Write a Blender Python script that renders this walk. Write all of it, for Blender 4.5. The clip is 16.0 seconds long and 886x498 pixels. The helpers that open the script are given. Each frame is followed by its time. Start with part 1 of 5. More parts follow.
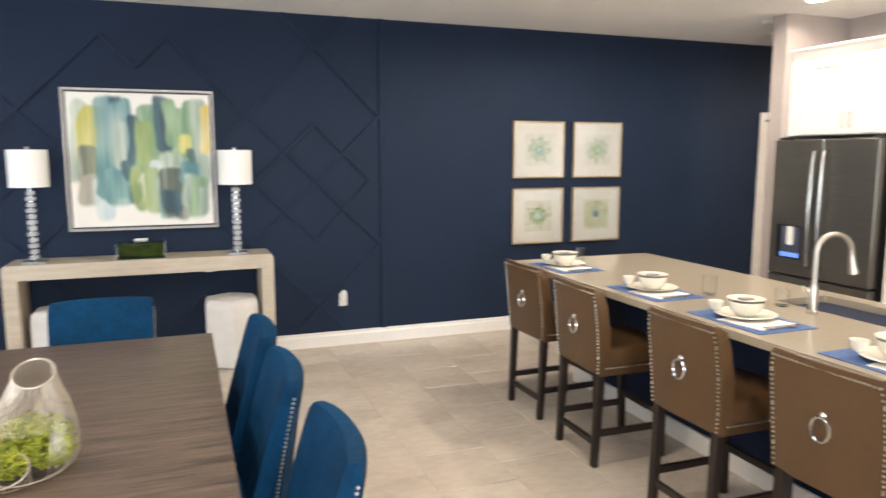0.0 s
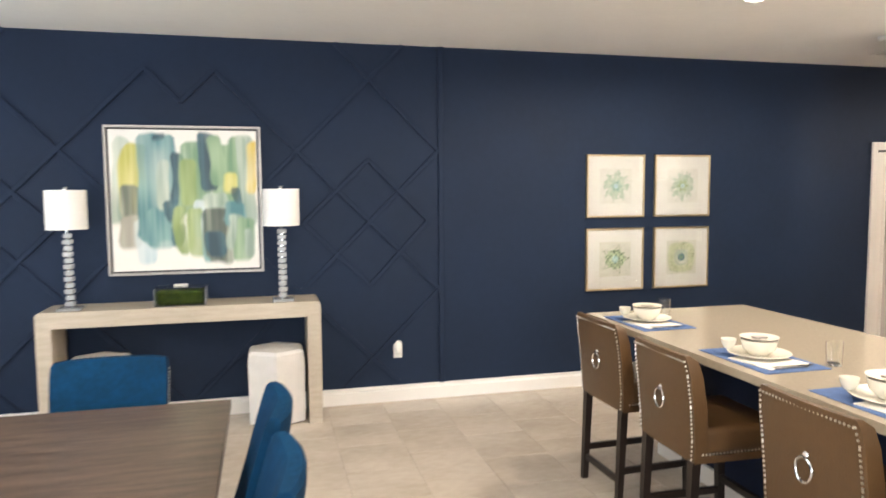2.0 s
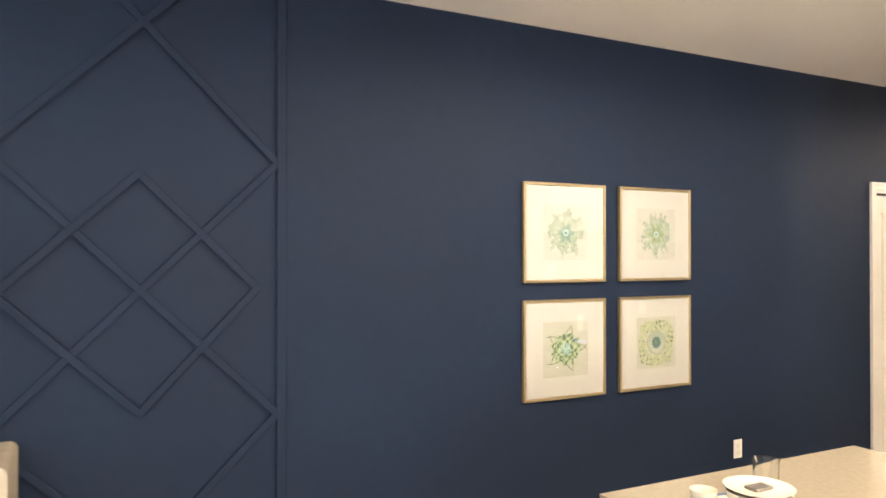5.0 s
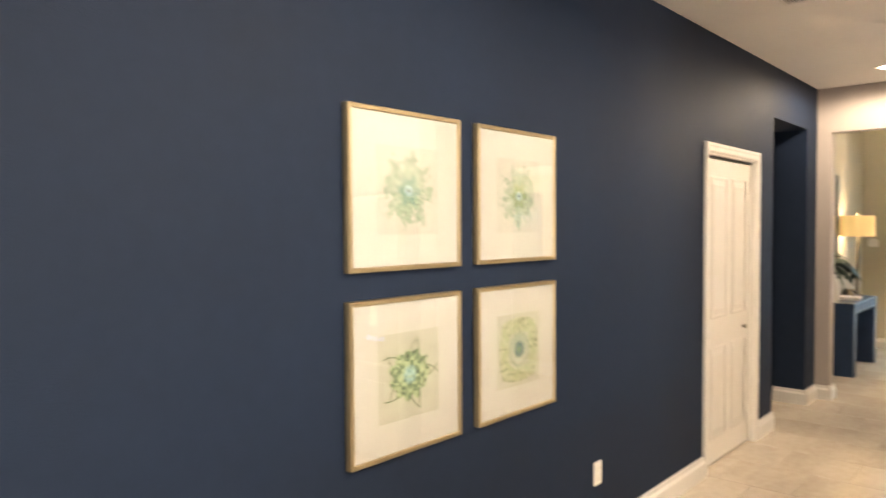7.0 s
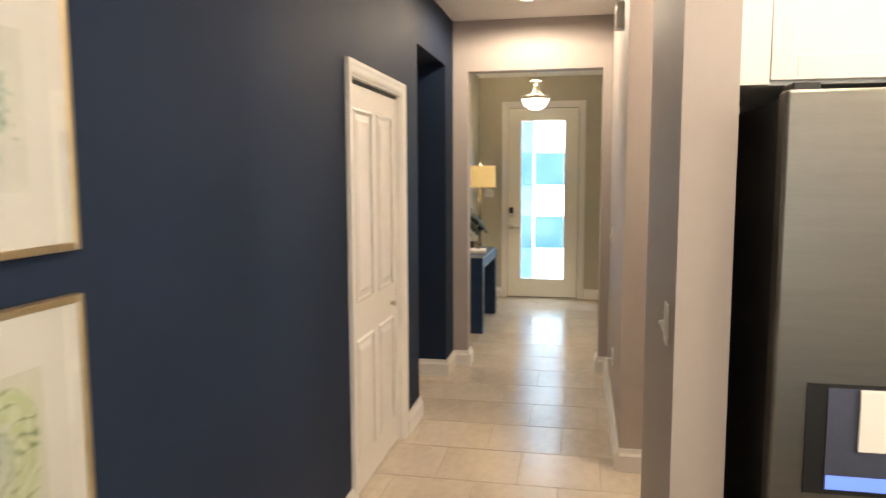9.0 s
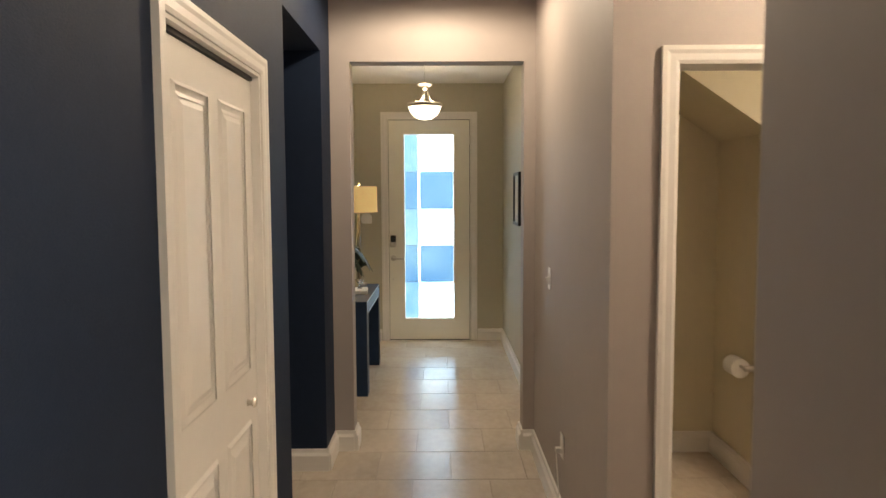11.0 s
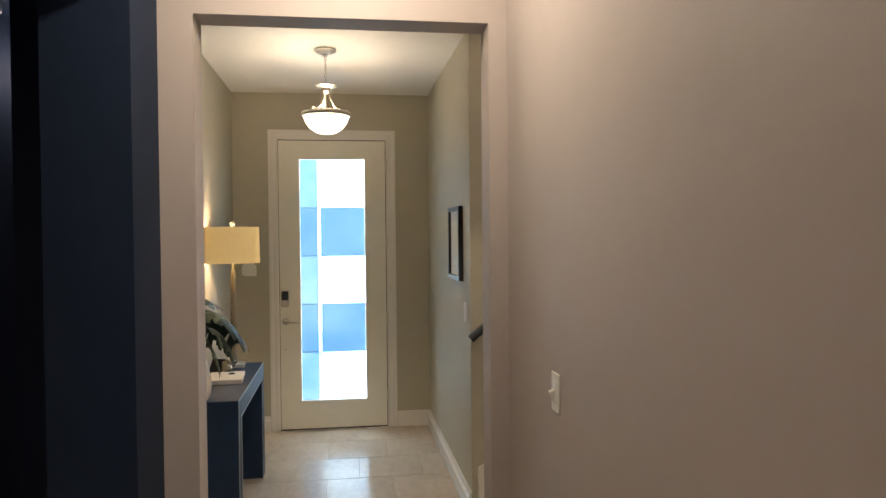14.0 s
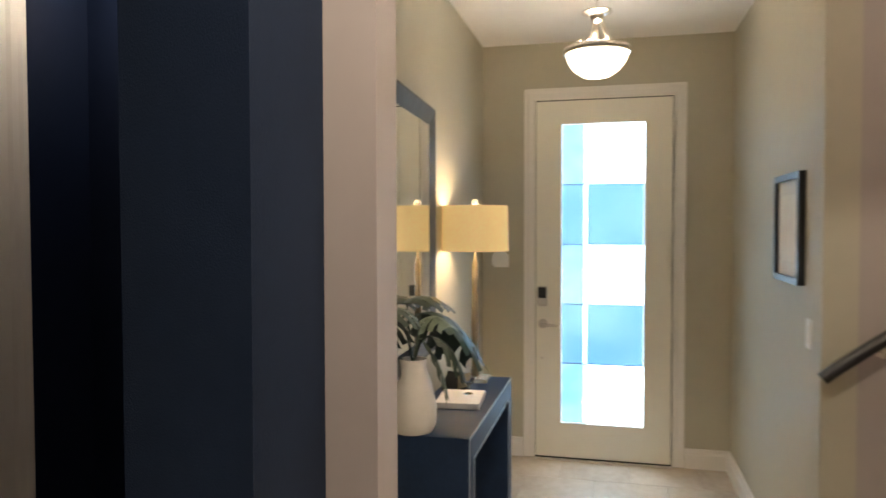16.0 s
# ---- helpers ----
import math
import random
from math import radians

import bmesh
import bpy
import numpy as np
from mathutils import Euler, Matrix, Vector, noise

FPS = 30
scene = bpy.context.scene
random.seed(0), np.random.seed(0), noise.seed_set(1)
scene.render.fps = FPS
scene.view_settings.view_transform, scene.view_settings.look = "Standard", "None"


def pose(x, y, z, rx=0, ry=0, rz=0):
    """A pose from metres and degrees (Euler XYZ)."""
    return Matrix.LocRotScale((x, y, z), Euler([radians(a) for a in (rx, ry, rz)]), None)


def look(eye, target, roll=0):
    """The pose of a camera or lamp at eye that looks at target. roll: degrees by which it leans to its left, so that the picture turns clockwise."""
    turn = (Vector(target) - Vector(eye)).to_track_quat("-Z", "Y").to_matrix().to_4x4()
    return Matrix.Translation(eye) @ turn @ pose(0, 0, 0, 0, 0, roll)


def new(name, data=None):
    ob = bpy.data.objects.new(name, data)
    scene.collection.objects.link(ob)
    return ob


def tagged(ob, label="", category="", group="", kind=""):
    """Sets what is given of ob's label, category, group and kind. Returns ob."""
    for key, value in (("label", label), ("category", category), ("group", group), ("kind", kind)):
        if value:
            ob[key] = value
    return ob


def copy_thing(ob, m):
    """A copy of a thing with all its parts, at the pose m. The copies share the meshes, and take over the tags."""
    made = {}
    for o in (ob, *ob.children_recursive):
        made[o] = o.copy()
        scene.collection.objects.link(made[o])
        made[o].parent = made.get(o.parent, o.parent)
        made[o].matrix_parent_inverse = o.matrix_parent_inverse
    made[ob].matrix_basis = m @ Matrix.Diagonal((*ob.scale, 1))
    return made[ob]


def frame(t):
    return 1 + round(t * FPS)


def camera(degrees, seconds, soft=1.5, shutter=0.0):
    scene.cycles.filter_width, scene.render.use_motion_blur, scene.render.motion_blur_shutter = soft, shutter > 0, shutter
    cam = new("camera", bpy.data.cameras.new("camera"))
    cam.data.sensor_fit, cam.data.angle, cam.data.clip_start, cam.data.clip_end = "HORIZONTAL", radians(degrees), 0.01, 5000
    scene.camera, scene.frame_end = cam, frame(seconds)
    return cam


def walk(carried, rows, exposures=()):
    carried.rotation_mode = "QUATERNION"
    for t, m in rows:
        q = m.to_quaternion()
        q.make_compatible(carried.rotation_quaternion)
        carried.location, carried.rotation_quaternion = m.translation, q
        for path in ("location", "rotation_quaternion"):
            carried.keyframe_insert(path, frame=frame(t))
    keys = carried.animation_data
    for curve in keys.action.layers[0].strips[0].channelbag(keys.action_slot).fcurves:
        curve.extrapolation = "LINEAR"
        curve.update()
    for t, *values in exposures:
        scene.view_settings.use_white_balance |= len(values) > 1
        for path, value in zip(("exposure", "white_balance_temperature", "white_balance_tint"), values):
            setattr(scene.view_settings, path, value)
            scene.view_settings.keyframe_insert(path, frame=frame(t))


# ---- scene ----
cam = camera(64.6, 16.0, soft=1.5, shutter=0.5)
PATH = [
    (0, (0.389, 0.479, 1.653), (1.079, 2.337, 1.385), -0.0),
    (0.5, (0.393, 0.494, 1.676), (0.84, 2.422, 1.385), -0.0),
    (1, (0.435, 0.548, 1.68), (0.773, 2.495, 1.373), -0.2),
    (1.5, (0.498, 0.661, 1.671), (0.871, 2.61, 1.428), -0.4),
    (2, (0.66, 0.985, 1.657), (1.151, 2.917, 1.494), -0.4),
    (2.5, (0.784, 1.383, 1.619), (1.375, 3.291, 1.52), 0.1),
    (3, (0.908, 1.73, 1.613), (1.643, 3.588, 1.521), 0.2),
    (3.5, (1.074, 2.133, 1.591), (1.896, 3.957, 1.552), 0.0),
    (4, (1.179, 2.517, 1.573), (1.973, 4.353, 1.601), 0.2),
    (4.2, (1.207, 2.673, 1.563), (1.994, 4.512, 1.603), 0.2),
    (6.3, (1.53, 4.28, 1.611), (2.807, 5.818, 1.564), -0.1),
    (6.5, (1.609, 4.411, 1.598), (2.946, 5.898, 1.562), -0.2),
    (7, (1.849, 4.72, 1.575), (3.345, 6.045, 1.51), -0.3),
    (7.5, (2.126, 4.923, 1.57), (3.84, 5.939, 1.398), -0.5),
    (8, (2.484, 5.142, 1.572), (4.294, 5.966, 1.369), -0.4),
    (8.5, (2.835, 5.292, 1.589), (4.718, 5.933, 1.385), -0.3),
    (9, (3.19, 5.367, 1.578), (5.141, 5.752, 1.366), -0.2),
    (9.2, (3.313, 5.402, 1.567), (5.279, 5.705, 1.36), -0.3),
    (11.3, (4.72, 5.783, 1.596), (6.714, 5.767, 1.441), -0.2),
    (11.5, (4.842, 5.818, 1.603), (6.836, 5.796, 1.445), -0.2),
    (12, (5.092, 5.84, 1.614), (7.085, 5.748, 1.469), -0.5),
    (12.5, (5.446, 5.81, 1.637), (7.43, 5.606, 1.484), -0.6),
    (13, (5.671, 5.77, 1.612), (7.655, 5.554, 1.484), -0.7),
    (13.5, (5.944, 5.762, 1.636), (7.925, 5.506, 1.537), -0.5),
    (14, (6.244, 5.755, 1.606), (8.224, 5.476, 1.566), -0.5),
    (14.5, (6.558, 5.74, 1.621), (8.547, 5.53, 1.601), -0.6),
    (15, (6.857, 5.728, 1.585), (8.856, 5.785, 1.572), -0.5),
    (15.5, (7.118, 5.752, 1.571), (9.101, 6.015, 1.537), -0.4),
    (16, (7.392, 5.784, 1.562), (9.335, 6.254, 1.498), -0.1),
]
walk(cam, [(t, look(eye, target, roll)) for t, eye, target, roll in PATH], [(0, 0.12, 6250, 10), (1.5, 0.25, 6350, 10), (4, 0.45, 6500, 10), (6.3, 0.65, 7700, 10), (7, 0.5, 7500, 10), (8, 0.0, 7000, 10), (9, 0.15, 7200, 10), (11.3, -0.42, 7400, 10), (13, -0.46, 7000, 10), (14.5, -0.25, 6850, 10), (16, 0.0, 6750, 10)])

# ---- world, sun, large lights ----
world = bpy.data.worlds.new("sky")
scene.world = world
world.use_nodes = True
_wn = world.node_tree.nodes
_sky = _wn.new("ShaderNodeTexSky")
_sky.sky_type, _sky.sun_disc = "NISHITA", False
_sky.sun_elevation, _sky.sun_rotation = radians(48), radians(200)
world.node_tree.links.new(_sky.outputs[0], _wn["Background"].inputs[0])
_wn["Background"].inputs[1].default_value = 0.12


def lamp(name, kind, m, energy, color=(1, 1, 1), **opts):
    data = bpy.data.lights.new(name, kind)
    data.energy, data.color = energy, color
    if kind == "AREA":
        data.shape = opts.get("shape", "RECTANGLE")
        data.size = opts.get("size", 1.0)
        data.size_y = opts.get("size_y", 1.0)
    elif kind == "SPOT":
        data.spot_size, data.spot_blend = radians(opts.get("cone", 120)), 0.3
        data.shadow_soft_size = opts.get("soft", 0.06)
    elif kind == "SUN":
        data.angle = radians(opts.get("angle", 0.5))
    else:
        data.shadow_soft_size = opts.get("soft", 0.05)
    ob = new(name, data)
    ob.matrix_world = m
    return ob


lamp("sun", "SUN", look((14, -6, 12), (6, 4, 0)), 3.0, (1.0, 0.95, 0.88))
# daylight lamps: assumed rear doors, added side window, front door
# rear doors are only assumed; their lamp tilts up to brighten the ceiling
lamp("window_daylight", "AREA", look((-0.2, -4.35, 1.3), (-0.2, 0, 4.2)), 330, (0.90, 0.96, 1.0), size=4.2, size_y=2.2)
# extra lamp at the added side window, raking the navy wall
lamp("side_window_daylight", "AREA", look((-3.19, 4.0, 1.55), (0, 4.0, 2.2)), 50, (0.80, 0.92, 1.0), size=2.2, size_y=1.3)
# added outside, out of sight above the front door, standing in for sky
lamp("front_door_daylight", "AREA", look((12.75, 5.895, 3.2), (11.0, 5.895, 0.4)), 90, (0.72, 0.86, 1.0), size=0.9, size_y=0.9)
# entries 4 to 9 are unseen, added as fill; the tenth is inferred
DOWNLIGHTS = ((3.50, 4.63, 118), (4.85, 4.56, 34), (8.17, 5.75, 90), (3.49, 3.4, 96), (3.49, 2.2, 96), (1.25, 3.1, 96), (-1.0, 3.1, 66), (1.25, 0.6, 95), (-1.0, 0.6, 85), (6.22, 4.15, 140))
FOYER_LAMP, PENDANT, POWDER_LAMP = 14, 12.5, 26
WARM, SOFT_WARM = (1.0, 0.80, 0.58), (1.0, 0.86, 0.70)

# ---- materials ----
def mat(name, col, rough=0.5, metal=0.0, var=0.08, scale=6.0, bump=0.0, bscale=120.0, spec=0.5, stretch=(1, 1, 1), col2=None, rvar=0.0, piece=0.0, coat=0.0, sharp=0.15, glow=0.0, sheen=0.0, glowcol=None):
    """Two scales of variation in colour, fine relief by bump; piece: variation from object to object."""
    m = bpy.data.materials.new(name)
    m.use_nodes = True
    nt = m.node_tree
    n, ln = nt.nodes, nt.links.new
    b = n["Principled BSDF"]
    b.inputs["Roughness"].default_value = rough
    b.inputs["Metallic"].default_value = metal
    b.inputs["Specular IOR Level"].default_value = spec
    b.inputs["Coat Weight"].default_value = coat
    b.inputs["Sheen Weight"].default_value = sheen
    tc = n.new("ShaderNodeTexCoord")
    mp = n.new("ShaderNodeMapping")
    mp.inputs["Scale"].default_value = stretch
    ln(tc.outputs["Object"], mp.inputs[0])
    n1 = n.new("ShaderNodeTexNoise")
    n1.inputs["Scale"].default_value, n1.inputs["Detail"].default_value = scale, 6
    n2 = n.new("ShaderNodeTexNoise")
    n2.inputs["Scale"].default_value, n2.inputs["Detail"].default_value = scale * 9, 3
    ln(mp.outputs[0], n1.inputs[0]), ln(mp.outputs[0], n2.inputs[0])
    mix = n.new("ShaderNodeMix")
    mix.data_type = "FLOAT"
    mix.inputs[0].default_value = 0.35
    ln(n1.outputs[0], mix.inputs[2]), ln(n2.outputs[0], mix.inputs[3])
    ramp = n.new("ShaderNodeValToRGB")
    c2 = col2 or tuple(min(1, c * (1 + var)) for c in col)
    c1 = col if col2 else tuple(c * (1 - var) for c in col)
    ramp.color_ramp.elements[0].position, ramp.color_ramp.elements[1].position = 0.5 - sharp, 0.5 + sharp
    ramp.color_ramp.elements[0].color, ramp.color_ramp.elements[1].color = (*c1, 1), (*c2, 1)
    ln(mix.outputs[0], ramp.inputs[0])
    out = ramp.outputs[0]
    if piece:
        info = n.new("ShaderNodeObjectInfo")
        away = n.new("ShaderNodeMath")
        away.operation, away.inputs[1].default_value = "MULTIPLY", 40.0
        ln(info.outputs["Random"], away.inputs[0]), ln(away.outputs[0], mp.inputs["Location"])
        hsv = n.new("ShaderNodeHueSaturation")
        mr = n.new("ShaderNodeMapRange")
        mr.inputs[3].default_value, mr.inputs[4].default_value = 1 - piece, 1 + piece
        ln(info.outputs["Random"], mr.inputs[0]), ln(mr.outputs[0], hsv.inputs["Value"]), ln(out, hsv.inputs["Color"])
        out = hsv.outputs[0]
    ln(out, b.inputs["Base Color"])
    if rvar:
        rr = n.new("ShaderNodeMapRange")
        rr.inputs[3].default_value, rr.inputs[4].default_value = max(0, rough - rvar), min(1, rough + rvar)
        ln(n1.outputs[0], rr.inputs[0]), ln(rr.outputs[0], b.inputs["Roughness"])
    if bump:
        n3 = n.new("ShaderNodeTexNoise")
        n3.inputs["Scale"].default_value, n3.inputs["Detail"].default_value = bscale, 2
        ln(mp.outputs[0], n3.inputs[0])
        bp = n.new("ShaderNodeBump")
        bp.inputs["Strength"].default_value, bp.inputs["Distance"].default_value = bump, 0.004
        ln(n3.outputs[0], bp.inputs["Height"]), ln(bp.outputs[0], b.inputs["Normal"])
    if glow:
        b.inputs["Emission Strength"].default_value = glow
        if glowcol:
            b.inputs["Emission Color"].default_value = (*glowcol, 1)
        else:
            ln(out, b.inputs["Emission Color"])
    return m


def glassy(name, col=(1, 1, 1), rough=0.0, ior=1.45, trans=1.0):
    m = bpy.data.materials.new(name)
    m.use_nodes = True
    b = m.node_tree.nodes["Principled BSDF"]
    b.inputs["Base Color"].default_value = (*col, 1)
    b.inputs["Roughness"].default_value, b.inputs["IOR"].default_value = rough, ior
    b.inputs["Transmission Weight"].default_value = trans
    return m


NAVY = mat("navy_paint", (0.0120, 0.0218, 0.0470), 0.66, spec=0.18, var=0.10, scale=2.0, bump=0.25, bscale=260, rvar=0.08)
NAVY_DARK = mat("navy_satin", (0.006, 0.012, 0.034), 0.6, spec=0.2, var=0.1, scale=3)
PINK = mat("greige_paint", (0.41, 0.36, 0.335), 0.6, var=0.03, scale=1.5, bump=0.06, bscale=260)
CREAM = mat("foyer_paint", (0.47, 0.44, 0.345), 0.6, var=0.03, scale=1.5, bump=0.06, bscale=260)
POWDER = mat("powder_paint", (0.66, 0.60, 0.44), 0.6, var=0.03, scale=1.5, bump=0.2, bscale=260)
CEIL = mat("ceiling_paint", (0.88, 0.86, 0.83), 0.85, var=0.02, scale=2, bump=0.5, bscale=140)
TRIM = mat("white_trim", (0.78, 0.75, 0.71), 0.35, var=0.02, scale=3, bump=0.05)
TILE = mat("porcelain_tile", (0.50, 0.425, 0.345), 0.22, col2=(0.63, 0.555, 0.465), scale=1.6, bump=0.05, bscale=60, piece=0.02, rvar=0.06, stretch=(1, 1.6, 1))
GROUT = mat("grout", (0.44, 0.38, 0.315), 0.9, var=0.1, scale=30)
WHITE = mat("white_paint", (0.80, 0.78, 0.74), 0.4, var=0.02)


# ---- building helpers ----
def box(bm, x0, x1, y0, y1, z0, z1):
    v = [bm.verts.new((x, y, z)) for z in (z0, z1) for y in (y0, y1) for x in (x0, x1)]
    return [bm.faces.new([v[i] for i in f]) for f in ((0, 2, 3, 1), (4, 5, 7, 6), (0, 1, 5, 4), (2, 6, 7, 3), (0, 4, 6, 2), (1, 3, 7, 5))]


def bevel(bm, w=0.004, seg=2):
    bmesh.ops.bevel(bm, geom=bm.edges[:], offset=w, segments=seg, affect="EDGES", profile=0.5)
    return bm


def boxm(*dims, b=0.0, seg=2):
    bm = bmesh.new()
    box(bm, *dims)
    return bevel(bm, b, seg) if b else bm


def lathe(profile, seg=32, bm=None, at=(0, 0, 0)):
    """Revolve (radius, height) pairs round z."""
    bm = bm or bmesh.new()
    rings = []
    for r, z in profile:
        if r < 1e-5:
            rings.append([bm.verts.new((at[0], at[1], at[2] + z))])
        else:
            rings.append([bm.verts.new((at[0] + r * math.cos(2 * math.pi * i / seg), at[1] + r * math.sin(2 * math.pi * i / seg), at[2] + z)) for i in range(seg)])
    for a, b in zip(rings, rings[1:]):
        for i in range(seg):
            j = (i + 1) % seg
            q = [a[i % len(a)], a[j % len(a)], b[j % len(b)], b[i % len(b)]]
            q = [v for k, v in enumerate(q) if v not in q[:k]]
            if len(q) > 2:
                bm.faces.new(q)
    return bm


def tube(points, r, seg=10, bm=None, closed=False):
    """A round bar along points; r may be a list."""
    bm = bm or bmesh.new()
    pts = [Vector(p) for p in points]
    n = len(pts)
    rings, up = [], None
    for i, p in enumerate(pts):
        a, b = (pts[(i - 1) % n], pts[(i + 1) % n]) if closed else (pts[max(i - 1, 0)], pts[min(i + 1, n - 1)])
        d = (b - a).normalized()
        if up is None:
            up = Vector((0, 0, 1)) if abs(d.z) < 0.9 else Vector((1, 0, 0))
        s = d.cross(up).normalized()
        up = s.cross(d).normalized()
        rr = r[i] if isinstance(r, (list, tuple)) else r
        rings.append([bm.verts.new(p + rr * (math.cos(2 * math.pi * k / seg) * s + math.sin(2 * math.pi * k / seg) * up)) for k in range(seg)])
    pairs = list(zip(rings, rings[1:])) + ([(rings[-1], rings[0])] if closed else [])
    for a, b in pairs:
        for k in range(seg):
            bm.faces.new((a[k], a[(k + 1) % seg], b[(k + 1) % seg], b[k]))
    if not closed:
        bm.faces.new(rings[0][::-1]), bm.faces.new(rings[-1])
    return bm


def prism(poly, axis, lo, hi, bm=None):
    """Extrude a polygon of 2D points along an axis."""
    bm = bm or bmesh.new()
    def at(p, v):
        return {"x": (v, p[0], p[1]), "y": (p[0], v, p[1]), "z": (p[0], p[1], v)}[axis]
    a, b = [bm.verts.new(at(p, lo)) for p in poly], [bm.verts.new(at(p, hi)) for p in poly]
    bm.faces.new(a[::-1]), bm.faces.new(b)
    for i in range(len(poly)):
        j = (i + 1) % len(poly)
        bm.faces.new((a[i], a[j], b[j], b[i]))
    return bm


def mesh_of(name, bm, material, smooth=False):
    bmesh.ops.recalc_face_normals(bm, faces=bm.faces[:])
    me = bpy.data.meshes.new(name)
    bm.to_mesh(me)
    bm.free()
    me.materials.append(material)
    if smooth:
        me.shade_smooth()
        me.set_sharp_from_angle(angle=radians(35))
    return me


def part(name, bm, material, parent=None, label="", smooth=False, m=None):
    ob = new(name, mesh_of(name, bm, material, smooth))
    if parent is not None:
        ob.parent = parent
    if m is not None:
        ob.matrix_local = m
    if label:
        ob["label"] = label
    return ob


def thing(name, label, category, group="", kind="", m=None):
    ob = tagged(new(name), label, category, group, kind)
    if m is not None:
        ob.matrix_world = m
    return ob


def structure(name, bm, material, label="", category="", smooth=False):
    return tagged(part(name, bm, material, None, "", smooth), label, category, "", "structure")


def joined(*dims):
    bm = bmesh.new()
    for d in dims:
        box(bm, *d)
    return bm


# ---- large structure ----
H = 2.78
YN, YH, XE, XD = 6.39, 5.147, 8.804, 12.10
XB = 8.945                                   # foyer side of the hall end wall
PX, PY, PS = 6.905, 4.05, 8.10              # powder room: front wall, stair corner
CD0, CD1, CDZ = 6.232, 7.130, 2.030          # closet door opening
OP0, OP1, OPZ = 7.551, 8.489, 2.393           # open passage
structure("wall_north", joined((-3.2, CD0, YN, YN + 0.12, 0, H), (CD0, CD1, YN, YN + 0.12, CDZ, H), (CD1, OP0, YN, YN + 0.26, 0, H),
          (OP0, OP1, YN, YN + 0.26, OPZ, H), (OP1, XE, YN, YN + 0.26, 0, H)), NAVY, "dark navy painted wall with diamond batten trim", "wall")
structure("wall_west", joined((-3.32, -3.2, -4.6, 2.85, 0, H), (-3.32, -3.2, 5.15, YN + 0.12, 0, H), (-3.32, -3.2, 2.85, 5.15, 0, 0.85), (-3.32, -3.2, 2.85, 5.15, 2.25, H)), PINK, "greige painted wall", "wall")
structure("wall_south", joined((-3.2, -2.3, -4.6, -4.48, 0, H), (-2.3, 1.9, -4.6, -4.48, 2.4, H), (1.9, 5.8, -4.6, -4.48, 0, H)), PINK, "greige wall with an assumed wide glazed opening", "wall")
structure("wall_kitchen", boxm(5.72, 5.84, -4.6, 4.994, 0, H), PINK, "greige kitchen wall behind the refrigerator", "wall")
structure("wall_pier", boxm(5.03, 5.84, 4.994, 5.127, 0, H), PINK, "greige wall end beside the refrigerator", "wall")
structure("wall_recess_back", boxm(5.84, PX, 3.4, 3.5, 0, H), PINK, "greige wall", "wall")
structure("wall_powder_front", joined((PX, PX + 0.12, 4.94, YH, 0, H), (PX, PX + 0.12, 4.165, 4.94, 2.035, H), (PX, PX + 0.12, 2.9, 4.165, 0, H)), PINK, "greige wall with the powder room doorway", "wall")
structure("wall_hall_south", boxm(PX + 0.12, XE, 5.02, YH, 0, H), PINK, "greige painted hall wall", "wall")
structure("wall_hall_end", joined((XE, XB, 6.27, 6.77, 0, H), (XE, XB, 5.218, 6.27, 2.388, H), (XE, XB, 5.02, 5.218, 0, H)), PINK, "greige wall with the cased-free opening to the foyer", "wall")
structure("wall_foyer_north", boxm(XB, 12.23, 6.648, 6.77, 0, H), CREAM, "beige foyer wall", "wall")
structure("wall_foyer_south", boxm(10.175, 12.23, 4.925, 5.045, 0, H), CREAM, "beige foyer wall", "wall")
structure("wall_stair", boxm(10.175, 10.295, 2.0, 4.925, 0, 4.2), PINK, "greige stair wall", "wall")
structure("wall_stair_west", boxm(8.88, 9.0, 2.0, 5.02, 0, 4.2), PINK, "greige stair wall", "wall")
structure("wall_stair_back", boxm(8.88, 10.29, 1.88, 2.0, 0, 4.2), PINK, "greige stair wall", "wall")
structure("wall_door", joined((XD + 0.03, 12.23, 6.291, 6.648, 0, H), (XD + 0.03, 12.23, 5.40, 6.291, 2.405, H), (XD + 0.03, 12.23, 5.045, 5.40, 0, H)), CREAM, "beige wall round the front door", "wall")
structure("ceiling", joined((-3.32, XB, -4.6, 6.82, H, H + 0.1), (XB, 12.23, 4.925, 6.82, H, H + 0.1), (8.88, 10.295, 1.88, 4.925, 4.2, 4.3)), CEIL, "smooth off-white ceiling", "ceiling")
# passage behind the navy opening; darker navy throughout, thin panel added for black depth
structure("passage_walls", joined((7.0, 7.12, YN + 0.26, 7.5, 0, H), (7.0, 9.5, 7.4, 7.52, 0, H), (9.3, 9.42, 6.82, 7.4, 0, H), (8.77, 8.802, YN + 0.262, 6.83, 0, H), (8.77, 9.3, 6.83, 6.85, 0, H)), NAVY_DARK, "dark navy passage walls with an added dark panel", "wall")
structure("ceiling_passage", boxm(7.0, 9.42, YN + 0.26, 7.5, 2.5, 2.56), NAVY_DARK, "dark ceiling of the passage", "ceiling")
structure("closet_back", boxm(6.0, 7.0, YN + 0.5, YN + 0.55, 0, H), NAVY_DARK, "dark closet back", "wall")
